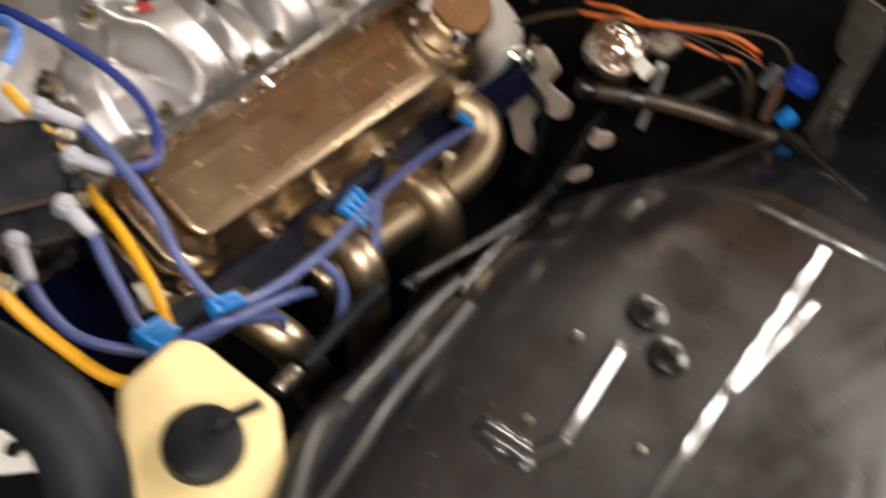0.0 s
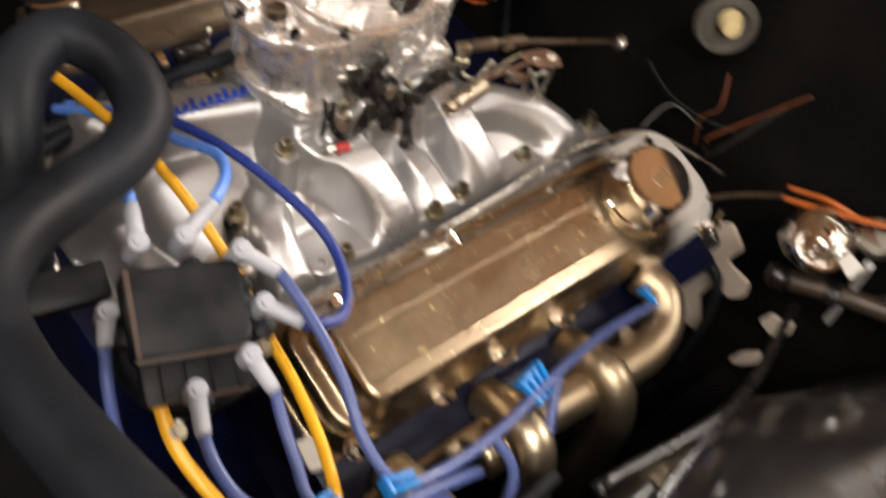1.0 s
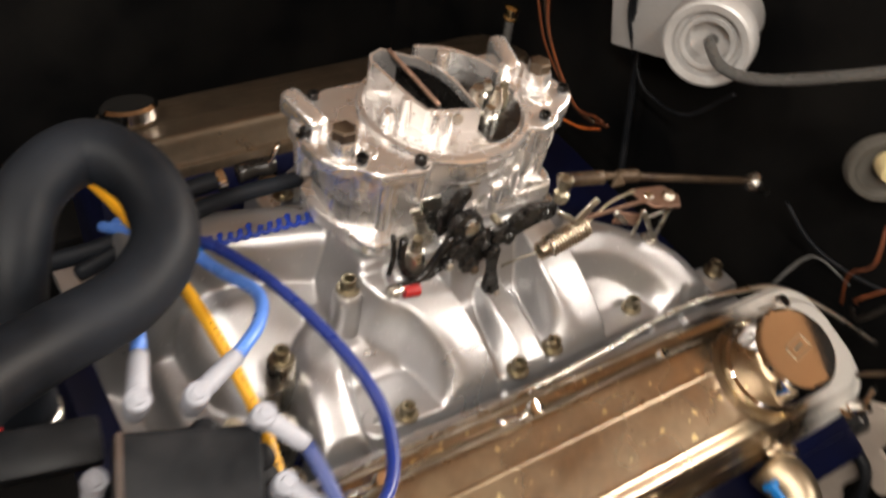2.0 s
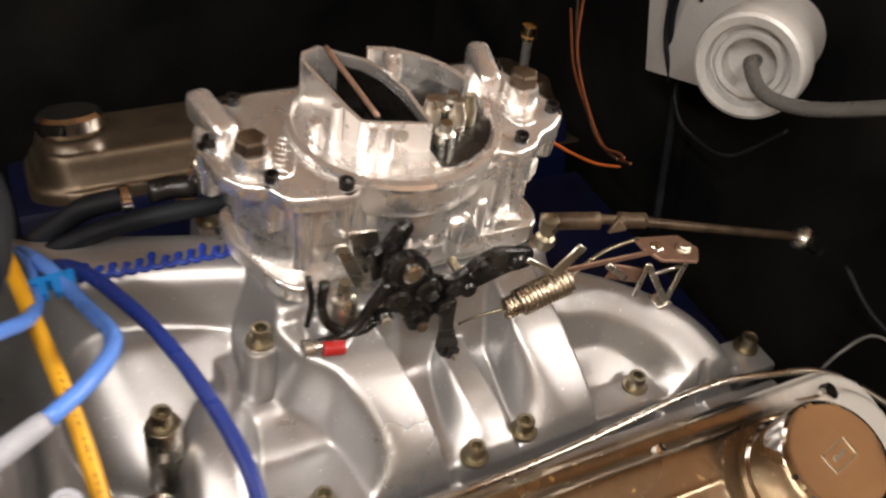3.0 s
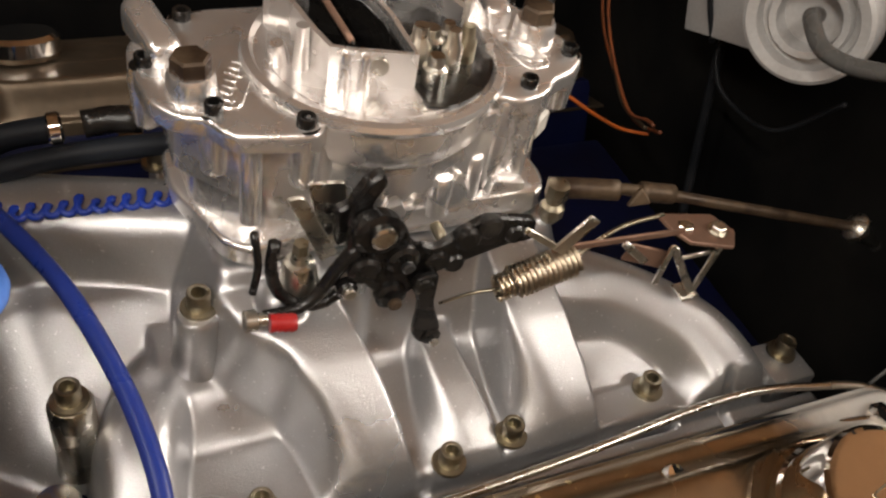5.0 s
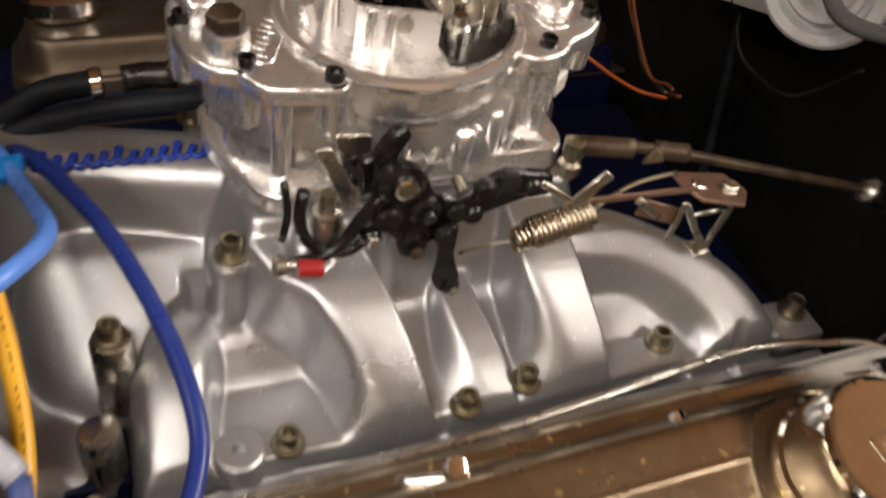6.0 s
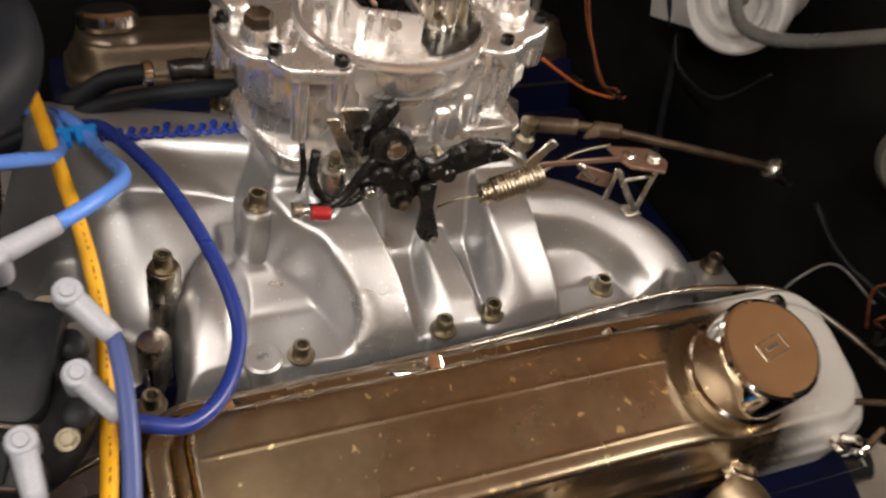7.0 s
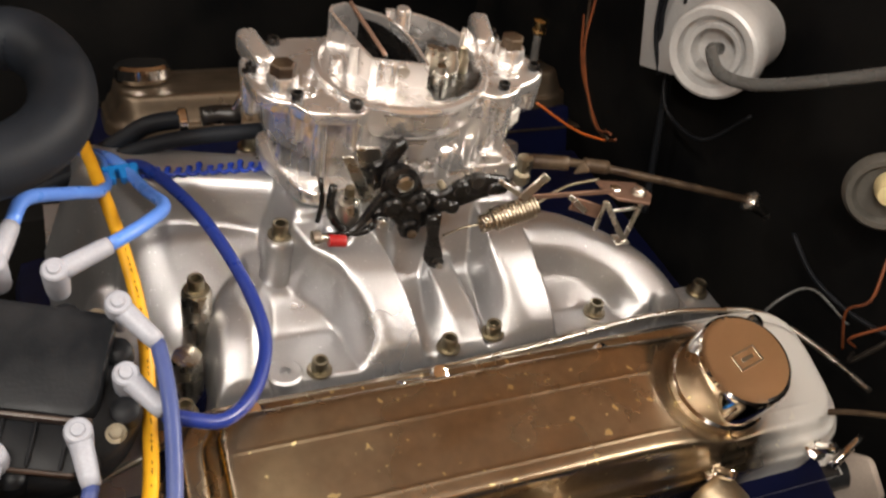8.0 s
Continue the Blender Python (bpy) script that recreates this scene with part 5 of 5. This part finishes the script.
for pts in (hd((-0.165, -0.325, 0.756), (-0.165, -0.355, 0.766), (-0.158, -0.382, 0.758), (-0.145, -0.394, 0.715), (-0.12, -0.39, 0.62)),
            hd((-0.060, -0.318, 0.756), (-0.062, -0.346, 0.774), (-0.067, -0.372, 0.778), (-0.070, -0.388, 0.748), (-0.066, -0.392, 0.70), (-0.05, -0.39, 0.60)),
            hd((0.042, -0.316, 0.748), (0.041, -0.343, 0.763), (0.040, -0.368, 0.764), (0.041, -0.385, 0.732), (0.045, -0.387, 0.68), (0.05, -0.38, 0.58)),
            hd((0.136, -0.308, 0.780), (0.142, -0.333, 0.776), (0.128, -0.354, 0.764), (0.096, -0.363, 0.757), (0.05, -0.360, 0.750), (-0.02, -0.353, 0.745), (-0.09, -0.35, 0.735))):
    part("tube", tube(pts, 0.0185, 20), HEADERTAN, header)
for bx in (-0.115, -0.02, 0.09):
    part("bolt", hexbolt(frame_of((bx, -0.010, 0.010), (0, -1, 0.2)), 0.007, 0.008, None, 0.009), ZINC, header)

# ---------------------------------------------------------------- firewall things
wm = thing("wiper_motor", "dull white round wiper motor on a square plate", "motor", at=(0.280, -0.018, 0.948))
part("plate", box(0.006, 0.120, 0.12, Matrix.Translation((0.030, 0.098, -0.018)) @ Matrix.Rotation(radians(-20), 4, "X"), 0.002), WHITEPART, wm)
wmx = frame_of((0.0, 0, 0.0), (-0.86, -0.50, 0.05), (0, 1, 0))
part("drum", lathe([(0, 0.004), (0.010, 0.004), (0.0185, 0.006), (0.0195, 0.019), (0.0235, 0.020), (0.0250, 0.014), (0.0285, 0.015), (0.0300, 0.0225), (0.036, 0.024), (0.0385, 0.0225), (0.0398, 0.018), (0.0402, 0.004), (0.0385, 0.0), (0.034, -0.006), (0.034, -0.05), (0, -0.05)], wmx, 56), WHITEPART, wm, "", 25)
part("cable", tube([(-0.012, -0.010, 0.004), (-0.030, -0.022, 0.010), (-0.036, -0.046, 0.004), (-0.030, -0.075, 0.010), (-0.02, -0.115, 0.034), (0.0, -0.18, 0.08)], 0.0050, 16), GREYCABLE, wm, "grey sheathed cable")
part("screw", lathe([(0, 0.004), (0.005, 0.003), (0.006, 0), (0, 0)], frame_of((0.027, 0.135, 0.03), (-1, 0, 0)), 14), BLACKMETAL, wm)
for sy in (0.118, 0.100):
    part("slot", box(0.003, 0.004, 0.040, Matrix.Translation((0.0265, sy, 0.010)) @ Matrix.Rotation(radians(-14), 4, "X"), 0.001, 1), BLACKMETAL, wm)

mc = thing("chrome_canister", "polished chrome round canister low by the firewall", "canister", at=(0.25, -0.396, 0.850))
part("body", lathe([(0, 0.003), (0.005, 0.005), (0.009, 0.0035), (0.013, 0.008), (0.017, 0.0065), (0.021, 0.0135), (0.025, 0.0165), (0.029, 0.0135), (0.031, 0.008), (0.031, 0.0), (0.028, -0.012), (0.029, -0.016), (0.026, -0.035), (0, -0.035)], frame_of((0, 0, 0), (-0.62, -0.42, 0.66)), 40), CHROME, mc, "", 25)
part("cap", lathe([(0, 0.010), (0.016, 0.009), (0.018, 0.0), (0, 0)], frame_of((0.024, -0.035, 0.022), (-0.6, 0.1, 0.8)), 24), ZINC, mc)
part("tab", prism(rounded([(-0.007, -0.012), (0.009, -0.010), (0.006, 0.010), (-0.006, 0.008)], 0.002), 0, 0.003, frame_of((-0.010, -0.033, 0.008), (-0.75, -0.25, 0.6)), 0.0006, 1), CREAMWHITE, mc, "white painted tab")
part("stay", tube([(0.02, -0.03, -0.01), (0.05, -0.04, -0.05), (0.07, -0.05, -0.10)], 0.005, 8), BLACKMETAL, mc)

def wire_thing(name, label, points, r, material, category="wire", group=""):
    w = thing(name, label, category, group, at=points[0])
    part("cable", tube([tuple(Vector(p) - w.location) for p in points], r, 14), material, w)
    return w


OW = "loose orange wire hanging near the firewall"
wire_thing("orange_wire", OW, [(0.268, -0.343, 0.860), (0.267, -0.360, 0.868), (0.266, -0.386, 0.879), (0.279, -0.437, 0.876), (0.292, -0.470, 0.873), (0.300, -0.495, 0.879)], 0.0024, ORANGEWIRE, "wire", "orange wires")
wire_thing("orange_wire", OW, [(0.254, -0.348, 0.858), (0.2545, -0.365, 0.866), (0.260, -0.410, 0.886), (0.275, -0.445, 0.896), (0.290, -0.480, 0.904), (0.300, -0.505, 0.898)], 0.0026, ORANGEWIRE, "wire", "orange wires")
wire_thing("orange_wire", OW, [(0.262, -0.412, 0.888), (0.285, -0.465, 0.899), (0.304, -0.500, 0.890), (0.306, -0.510, 0.884)], 0.0014, ORANGEWIRE, "wire", "orange wires")
wire_thing("brown_wire", "thin brown wire hanging near the firewall", [(0.260, -0.400, 0.880), (0.285, -0.465, 0.907), (0.304, -0.515, 0.915), (0.308, -0.545, 0.892)], 0.0015, RUST, "wire", "brown wires")
wire_thing("brown_wire", "stripped brown wire end hanging below an orange wire", [(0.300, -0.495, 0.879), (0.303, -0.512, 0.866), (0.301, -0.524, 0.838), (0.300, -0.529, 0.812)], 0.0024, RUST, "wire", "brown wires")
wire_thing("brown_wire", "thin brown wire hanging near the firewall", [(0.264, -0.408, 0.884), (0.292, -0.478, 0.890), (0.306, -0.524, 0.882), (0.306, -0.540, 0.872)], 0.0012, BROWNSTEEL, "wire", "brown wires")
wire_thing("brown_wire", "thin dark brown wire beside the orange wires", [(0.258, -0.395, 0.882), (0.284, -0.462, 0.884), (0.300, -0.505, 0.862), (0.300, -0.520, 0.842)], 0.0013, DARKRUST, "wire", "firewall wires")
for pts in ([(0.33, -0.22, 0.78), (0.31, -0.219, 0.826), (0.31, -0.232, 0.850), (0.32, -0.22, 0.88)], [(0.32, -0.235, 0.80), (0.30, -0.240, 0.82), (0.31, -0.262, 0.855), (0.32, -0.30, 0.915)]):
    wire_thing("orange_wire", "dim orange wire in a loose bundle on the firewall", pts, 0.0012, DULLORANGE, "wire", "orange wires")
wire_thing("brown_wire", "thin brown wire in a loose bundle on the firewall", [(0.33, -0.23, 0.785), (0.30, -0.250, 0.805), (0.30, -0.268, 0.845), (0.32, -0.285, 0.89)], 0.0022, DARKRUST, "wire", "brown wires")
wire_thing("brown_wire", "grey brown wire running to the valve cover", [(0.20, -0.275, 0.800), (0.235, -0.288, 0.808), (0.25, -0.31, 0.828), (0.26, -0.345, 0.855)], 0.0022, RUST, "wire", "brown wires")
conn = thing("blue_connector", "blue plastic wire connector behind the fender", "connector", at=(0.305, -0.549, 0.893))
part("housing", box(0.022, 0.026, 0.015, Matrix.Rotation(0.5, 4, "Z") @ Matrix.Rotation(0.3, 4, "X"), 0.003), SCRIPTBLUE, conn)
part("sleeve", lathe([(0, 0), (0.006, 0), (0.0065, 0.006), (0.006, 0.022), (0, 0.022)], frame_of((-0.004, 0.024, -0.022), (0.1, -0.15, 1)), 14), BOOTDARK, conn, "grey rubber sleeve")
part("plug", box(0.014, 0.014, 0.014, Matrix.Translation((-0.004, -0.010, -0.038)) @ Matrix.Rotation(0.4, 4, "X"), 0.003), CLIPBLUE, conn, "bright blue plug")
part("tail", tube([(-0.002, 0.012, -0.010), (-0.004, 0.010, -0.030), (-0.004, 0.006, -0.055)], 0.004, 10), COPPERTAN, conn, "tan wire tail")
hinge = thing("hood_hinge", "worn grey steel hinge arm rising behind the fender", "hinge", at=(0.325, -0.588, 0.86))
part("arm", prism(rounded([(-0.010, -0.075), (0.012, -0.078), (0.012, -0.010), (0.004, 0.050), (-0.002, 0.105), (-0.024, 0.108), (-0.016, 0.045), (-0.010, 0.0)], 0.006), 0, 0.004, frame_of((0, 0, 0), (-1, 0, 0), (0, -1, 0)), 0.001, 1), WORNSTEEL, hinge)
part("link", prism(rounded([(-0.030, 0.070), (-0.010, 0.062), (-0.004, 0.125), (-0.044, 0.128)], 0.008), 0.005, 0.009, frame_of((0, 0, 0), (-1, 0, 0), (0, -1, 0)), 0.001, 1), WORNSTEEL, hinge)
for hz in (0.004, 0.020, 0.034):
    part("pin", lathe([(0, 0.010), (0.003, 0.010), (0.0036, 0.008), (0.0036, 0), (0, 0)], frame_of((-0.004, -0.006 + hz * 0.15, hz), (-1, -0.3, 0.1)), 12), ZINC, hinge)
shaft = wire_thing("steering_shaft", "dark brown steel shaft crossing behind the header", [(0.236, -0.384, 0.797), (0.291, -0.467, 0.800), (0.350, -0.600, 0.805)], 0.0095, BROWNSTEEL, "shaft")
part("collar", lathe([(0.0095, 0), (0.0128, 0.001), (0.0128, 0.013), (0.0095, 0.014)], frame_of(Vector((0.262, -0.424, 0.7985)) - shaft.location, (0.55, -0.83, 0.03)), 24), BLACKMETAL, shaft, "black clamp collar")
part("joint", lathe([(0, -0.004), (0.010, -0.003), (0.0115, 0.001), (0.0115, 0.012), (0.0100, 0.015), (0, 0.016)], frame_of(Vector((0.236, -0.384, 0.797)) - shaft.location, (0.55, -0.83, 0.03)), 20), BLACKMETAL, shaft, "black universal joint")
wire_thing("grey_strut", "thin grey strut under the canister", [(0.262, -0.440, 0.855), (0.285, -0.440, 0.800), (0.30, -0.44, 0.74)], 0.004, WHITEPART, "strut")
wire_thing("grey_strut", "thin grey strut under the loose wires", [(0.306, -0.462, 0.792), (0.310, -0.480, 0.820), (0.312, -0.492, 0.845)], 0.004, WORNSTEEL, "strut")
grom = thing("firewall_grommet", "grey round grommet with a cream centre on the firewall", "grommet", at=(0.320, -0.192, 0.921))
part("ring", lathe([(0.010, 0.002), (0.020, 0.003), (0.023, 0.008), (0.027, 0.008), (0.030, 0.004), (0.031, 0.0), (0, -0.004)], frame_of((0, 0, 0), (-0.75, -0.65, 0.1)), 32), DIMGREY, grom)
part("centre", lathe([(0, 0.020), (0.008, 0.018), (0.011, 0.008), (0.012, 0.0), (0, 0)], frame_of((-0.004, -0.004, 0.008), (-0.75, -0.65, 0.1)), 20), CREAM, grom)
wire_thing("black_wire", "thin black wire drooping across the firewall", [(0.335, 0.081, 0.99), (0.325, 0.091, 0.866), (0.32, 0.078, 0.836), (0.32, 0.053, 0.826), (0.32, 0.005, 0.836), (0.325, -0.034, 0.886)], 0.0018, BLACKPLASTIC, "wire", "firewall wires")
wire_thing("grey_wire", "thin grey wire curling low on the firewall", [(0.26, -0.185, 0.79), (0.275, -0.186, 0.815), (0.30, -0.190, 0.825), (0.32, -0.22, 0.81)], 0.0012, GREYCABLE, "wire", "firewall wires")
wire_thing("grey_wire", "thin grey wire curling low on the firewall", [(0.325, -0.13, 0.83), (0.32, -0.17, 0.818), (0.325, -0.21, 0.815), (0.335, -0.25, 0.82)], 0.0020, BLACKPLASTIC, "wire", "firewall wires")
wire_thing("black_pipe", "black pipe standing against the firewall", [(0.335, 0.10, 0.845), (0.335, 0.085, 0.78), (0.335, 0.066, 0.70)], 0.004, BLACKPLASTIC, "pipe")
wire_thing("orange_wire", "orange wire hanging behind the carburettor", [(0.122, -0.009, 0.90), (0.155, 0.002, 0.874), (0.189, 0.013, 0.85), (0.220, 0.019, 0.836)], 0.0012, ORANGEWIRE, "wire", "orange wires")
wire_thing("orange_wire", "orange wire hanging behind the carburettor", [(0.33, 0.27, 0.83), (0.30, 0.20, 0.80), (0.27, 0.10, 0.79), (0.25, 0.045, 0.815), (0.235, 0.024, 0.832)], 0.0014, DULLORANGE, "wire", "orange wires")
wire_thing("orange_wire", "thin dull orange wire hanging behind the carburettor", [(0.33, 0.255, 0.86), (0.29, 0.19, 0.825), (0.262, 0.10, 0.80), (0.244, 0.050, 0.822), (0.232, 0.030, 0.834)], 0.0014, DULLORANGE, "wire", "orange wires")
wire_thing("brown_wire", "thin brown wire beside the orange wires", [(0.33, 0.27, 0.87), (0.30, 0.205, 0.82), (0.268, 0.115, 0.795), (0.25, 0.055, 0.810)], 0.0014, RUST, "wire", "brown wires")
wire_thing("black_wire", "black wire crossing the wiper motor plate", [(0.300, 0.115, 1.00), (0.300, 0.108, 0.955), (0.302, 0.100, 0.90), (0.31, 0.085, 0.86)], 0.0022, BLACKPLASTIC, "wire", "firewall wires")
wire_thing("black_wire", "black wire crossing the wiper motor plate", [(0.300, 0.085, 1.00), (0.298, 0.092, 0.965), (0.302, 0.098, 0.915), (0.32, 0.095, 0.86)], 0.0026, BLACKPLASTIC, "wire", "firewall wires")

# rods between header and fender
wire_thing("heater_pipe", "dark metal pipe along the inner fender", [(0.22, -0.42, 0.80), (0.056, -0.455, 0.835), (-0.092, -0.444, 0.858), (-0.105, -0.447, 0.866)], 0.004, BLACKMETAL, "pipe")
wire_thing("heater_pipe", "dark metal pipe along the inner fender", [(0.05, -0.46, 0.83), (-0.03, -0.466, 0.852), (-0.085, -0.475, 0.866)], 0.0045, BLACKMETAL, "pipe")
wire_thing("black_hose", "shiny black hose running beside the reservoir", [(-0.06, -0.463, 0.84), (-0.110, -0.466, 0.852), (-0.157, -0.474, 0.865), (-0.22, -0.486, 0.89), (-0.27, -0.50, 0.905), (-0.36, -0.52, 0.91)], 0.0078, HOSEBLACK, "hose")
wire_thing("black_hose", "shiny black hose running beside the reservoir", [(-0.07, -0.480, 0.84), (-0.120, -0.488, 0.850), (-0.18, -0.498, 0.868), (-0.24, -0.512, 0.885), (-0.33, -0.53, 0.89)], 0.006, HOSEBLACK, "hose")
wire_thing("black_hose", "shiny black hose crossing below the reservoir cap", [(-0.235, -0.495, 0.925), (-0.262, -0.500, 0.945), (-0.30, -0.520, 0.958), (-0.36, -0.56, 0.96)], 0.008, HOSEBLACK, "hose")
hoseend = thing("crimped_hose", "black hose with a crimped metal ferrule", "hose", at=(-0.20, -0.42, 0.80))
part("hose", tube([(0.02, 0.0, 0.0), (0.06, 0.006, -0.002), (0.12, 0.012, -0.01)], 0.006, 12), RUBBER, hoseend)
part("ferrule", lathe([(0, 0), (0.006, 0), (0.0075, 0.003), (0.0065, 0.008), (0.0078, 0.012), (0.0068, 0.018), (0.0078, 0.022), (0, 0.026)], frame_of((-0.008, 0, 0), (1, 0.1, 0)), 16), ZINC, hoseend)
wire_thing("fuel_hose", "black braided fuel hose with brass fitting", [(-0.30, 0.06, 0.82), (-0.235, 0.035, 0.845), (-0.199, 0.030, 0.868), (-0.178, 0.030, 0.881), (-0.155, 0.030, 0.884), (-0.150, 0.030, 0.885)], 0.0070, RUBBER, "hose")
fit = thing("fuel_fitting", "brass and steel hose fitting at the carburettor inlet", "fitting", at=(-0.140, 0.030, 0.885))
part("collar", lathe([(0.0072, 0), (0.0084, 0.001), (0.0084, 0.006), (0.0072, 0.007)], frame_of((-0.016, 0, -0.001), (1, 0, 0.05)), 24), CHROME, fit, "bright steel collar")
part("stub", lathe([(0, 0), (0.0070, 0), (0.0070, 0.010), (0, 0.010)], frame_of((-0.011, 0, 0), (1, 0, 0)), 20), BLACKPLASTIC, fit)
part("nut", hexbolt(frame_of((-0.005, 0, 0), (1, 0, 0)), 0.0088, 0.008), BRASSFIT, fit, "pale brass hex nut")
part("elbow", tube([(0.001, 0, 0), (0.016, 0, 0.001), (0.030, -0.004, 0.002)], 0.0072, 16), BLACKMETAL, fit)
part("return_rod", tube([(0.012, -0.004, 0.002), (0.021, -0.004, 0.003), (0.026, -0.004, 0.010), (0.031, -0.004, 0.022)], 0.0018, 10), CHROME, fit, "thin bright rod")
part("drain_block", box(0.014, 0.010, 0.008, Matrix.Translation((0.024, -0.004, -0.012)), 0.002), CHROME, fit)

pipe = thing("vacuum_fitting", "small pipe with a brass ferrule behind the carburettor", "fitting", at=(0.225, 0.185, 0.845))
part("pipe", tube([(0.004, 0.002, -0.10), (0.002, 0, -0.03), (0, 0, 0.012)], 0.0045, 14), GREYCABLE, pipe)
part("ferrule", lathe([(0.0065, 0), (0.0075, 0.001), (0.0075, 0.003), (0.0062, 0.004), (0.0062, 0.011), (0.0075, 0.012), (0.0075, 0.014), (0, 0.016)], Matrix.Translation((0, 0, 0.012)), 24), BRASSFIT, pipe, "brass ferrule")

vacuum = wire_thing("vacuum_line", "thin braided steel line along the manifold rail", [(-0.29, -0.21, 0.765), (-0.240, -0.203, 0.782), (-0.184, -0.195, 0.801), (-0.146, -0.191, 0.809), (-0.080, -0.192, 0.812), (-0.007, -0.189, 0.812), (0.060, -0.185, 0.812), (0.160, -0.177, 0.813), (0.213, -0.186, 0.816), (0.245, -0.200, 0.819), (0.275, -0.23, 0.81), (0.31, -0.27, 0.79)], 0.0024, ZINC, "pipe")
wire_thing("black_wire", "thin black wire lying along the valve cover edge", [(-0.19, -0.207, 0.806), (-0.08, -0.207, 0.818), (0.02, -0.206, 0.820), (0.10, -0.204, 0.822), (0.16, -0.203, 0.824), (0.20, -0.212, 0.826), (0.235, -0.225, 0.820), (0.26, -0.235, 0.79)], 0.0032, BLACKPLASTIC, "wire")

for fx, fy, fz in ((-0.007, -0.189, 0.812), (0.160, -0.177, 0.813), (0.213, -0.186, 0.816)):
    part("ferrule", lathe([(0.0026, 0), (0.0040, 0.001), (0.0040, 0.010), (0.0026, 0.011)], frame_of(Vector((fx - 0.005, fy, fz)) - vacuum.location, (1, 0, 0)), 16), CHROME, vacuum, "crimped steel ferrule")
# Ragged pale tan pieces standing upright low behind the engine.
for k, pts in enumerate((((-0.272, 0.729), (-0.290, 0.752), (-0.314, 0.772), (-0.338, 0.756), (-0.333, 0.740), (-0.331, 0.730), (-0.363, 0.727), (-0.366, 0.708), (-0.353, 0.691), (-0.334, 0.695), (-0.326, 0.666), (-0.353, 0.623), (-0.322, 0.618), (-0.305, 0.645), (-0.285, 0.671)),
                          ((-0.392, 0.697), (-0.398, 0.716), (-0.408, 0.718), (-0.421, 0.727), (-0.424, 0.710), (-0.410, 0.692)),
                          ((-0.392, 0.622), (-0.398, 0.645), (-0.414, 0.666), (-0.418, 0.650), (-0.405, 0.628)))):
    o = Vector((0.285, sum(p[0] for p in pts) / len(pts), sum(p[1] for p in pts) / len(pts)))
    sheet = thing("tan_piece", "ragged tan piece low behind the engine" if k == 0 else "small ragged tan scrap", "insulation", "torn insulation", at=o)
    part("sheet", prism(rounded([(-(py - o.y), pz - o.z) for py, pz in pts], 0.005, 3), 0, 0.004, frame_of((0, 0, 0), (-1, 0, 0), (0, -1, 0)), 0.001, 1), TANMATTE, sheet)
wire_thing("black_wire", "thick black wire hanging in front of the ragged tan piece", [(0.262, -0.262, 0.70), (0.268, -0.300, 0.720), (0.270, -0.335, 0.715), (0.270, -0.350, 0.66), (0.270, -0.35, 0.58)], 0.005, BLACKPLASTIC, "wire")

wb = thing("corner_bracket", "small white painted bracket at the valve cover corner", "bracket", at=(-0.217, -0.291, 0.792))
part("tab", prism(rounded([(-0.007, 0.012), (0.012, 0.008), (0.004, -0.016), (-0.010, -0.012)], 0.002), -0.001, 0.0015, Matrix.Rotation(radians(12), 4, "X"), 0.0004, 1), CREAMWHITE, wb)
part("leg", box(0.012, 0.003, 0.04, Matrix.Translation((0.0, 0.008, -0.02)), 0.001, 1), CREAMWHITE, wb)
wire_thing("spark_plug_wire", "blue spark plug wire dropping behind the header", [(-0.030, -0.352, 0.812), (-0.045, -0.366, 0.800), (-0.065, -0.385, 0.778), (-0.085, -0.392, 0.75)], 0.0042, WIREBLUE, "wire", "spark plug wires")
wire_thing("spark_plug_wire", "blue spark plug wire curling under the front tube", [(-0.11, -0.362, 0.812), (-0.105, -0.385, 0.795), (-0.118, -0.400, 0.775), (-0.14, -0.404, 0.755)], 0.0042, WIREBLUE, "wire", "spark plug wires")

hb = thing("slotted_bracket", "dull steel bracket with a bolt hole under the hose", "bracket", at=(-0.374, -0.392, 0.925))
part("tab", box(0.032, 0.026, 0.003, Matrix.Rotation(radians(-38), 4, "Z"), 0.001, 1), WHITEPART, hb)
# Flat black disc stands in for the shaded inside of the hole.
part("hole", lathe([(0, 0.0022), (0.0048, 0.0022), (0.0048, 0.0), (0, 0)], None, 18), BLACKMETAL, hb)
part("leg", box(0.10, 0.020, 0.003, Matrix.Translation((-0.05, 0.03, -0.03)) @ Matrix.Rotation(radians(-38), 4, "Z") @ Matrix.Rotation(radians(-40), 4, "Y"), 0.001, 1), BLACKMETAL, hb)
part("bolt", hexbolt(Matrix.Translation((0.020, 0.013, 0.0)), 0.005, 0.005, None, 0.006), ZINC, hb)

wire_thing("vacuum_hose", "black vacuum hose behind the carburettor base", [(-0.26, 0.03, 0.83), (-0.187, 0.018, 0.868), (-0.146, 0.020, 0.874), (-0.094, 0.016, 0.878)], 0.0062, RUBBER, "hose")
can = thing("ribbed_can", "glossy black ribbed can below the valve cover end", "can", at=(0.262, -0.302, 0.743))
part("body", lathe([(0, -0.018), (0.012, -0.018), (0.013, -0.013), (0.012, -0.010), (0.0132, -0.004), (0.012, -0.001), (0.0132, 0.005), (0.012, 0.009), (0.011, 0.016), (0, 0.018)], frame_of((0, 0, 0), (1, -0.3, 0.2)), 28), BLACKPAINT, can)
part("stud", tube([(-0.004, -0.004, 0.018), (0.004, -0.002, 0.026), (0.022, 0.004, 0.034)], 0.0035, 10), CHROME, can)
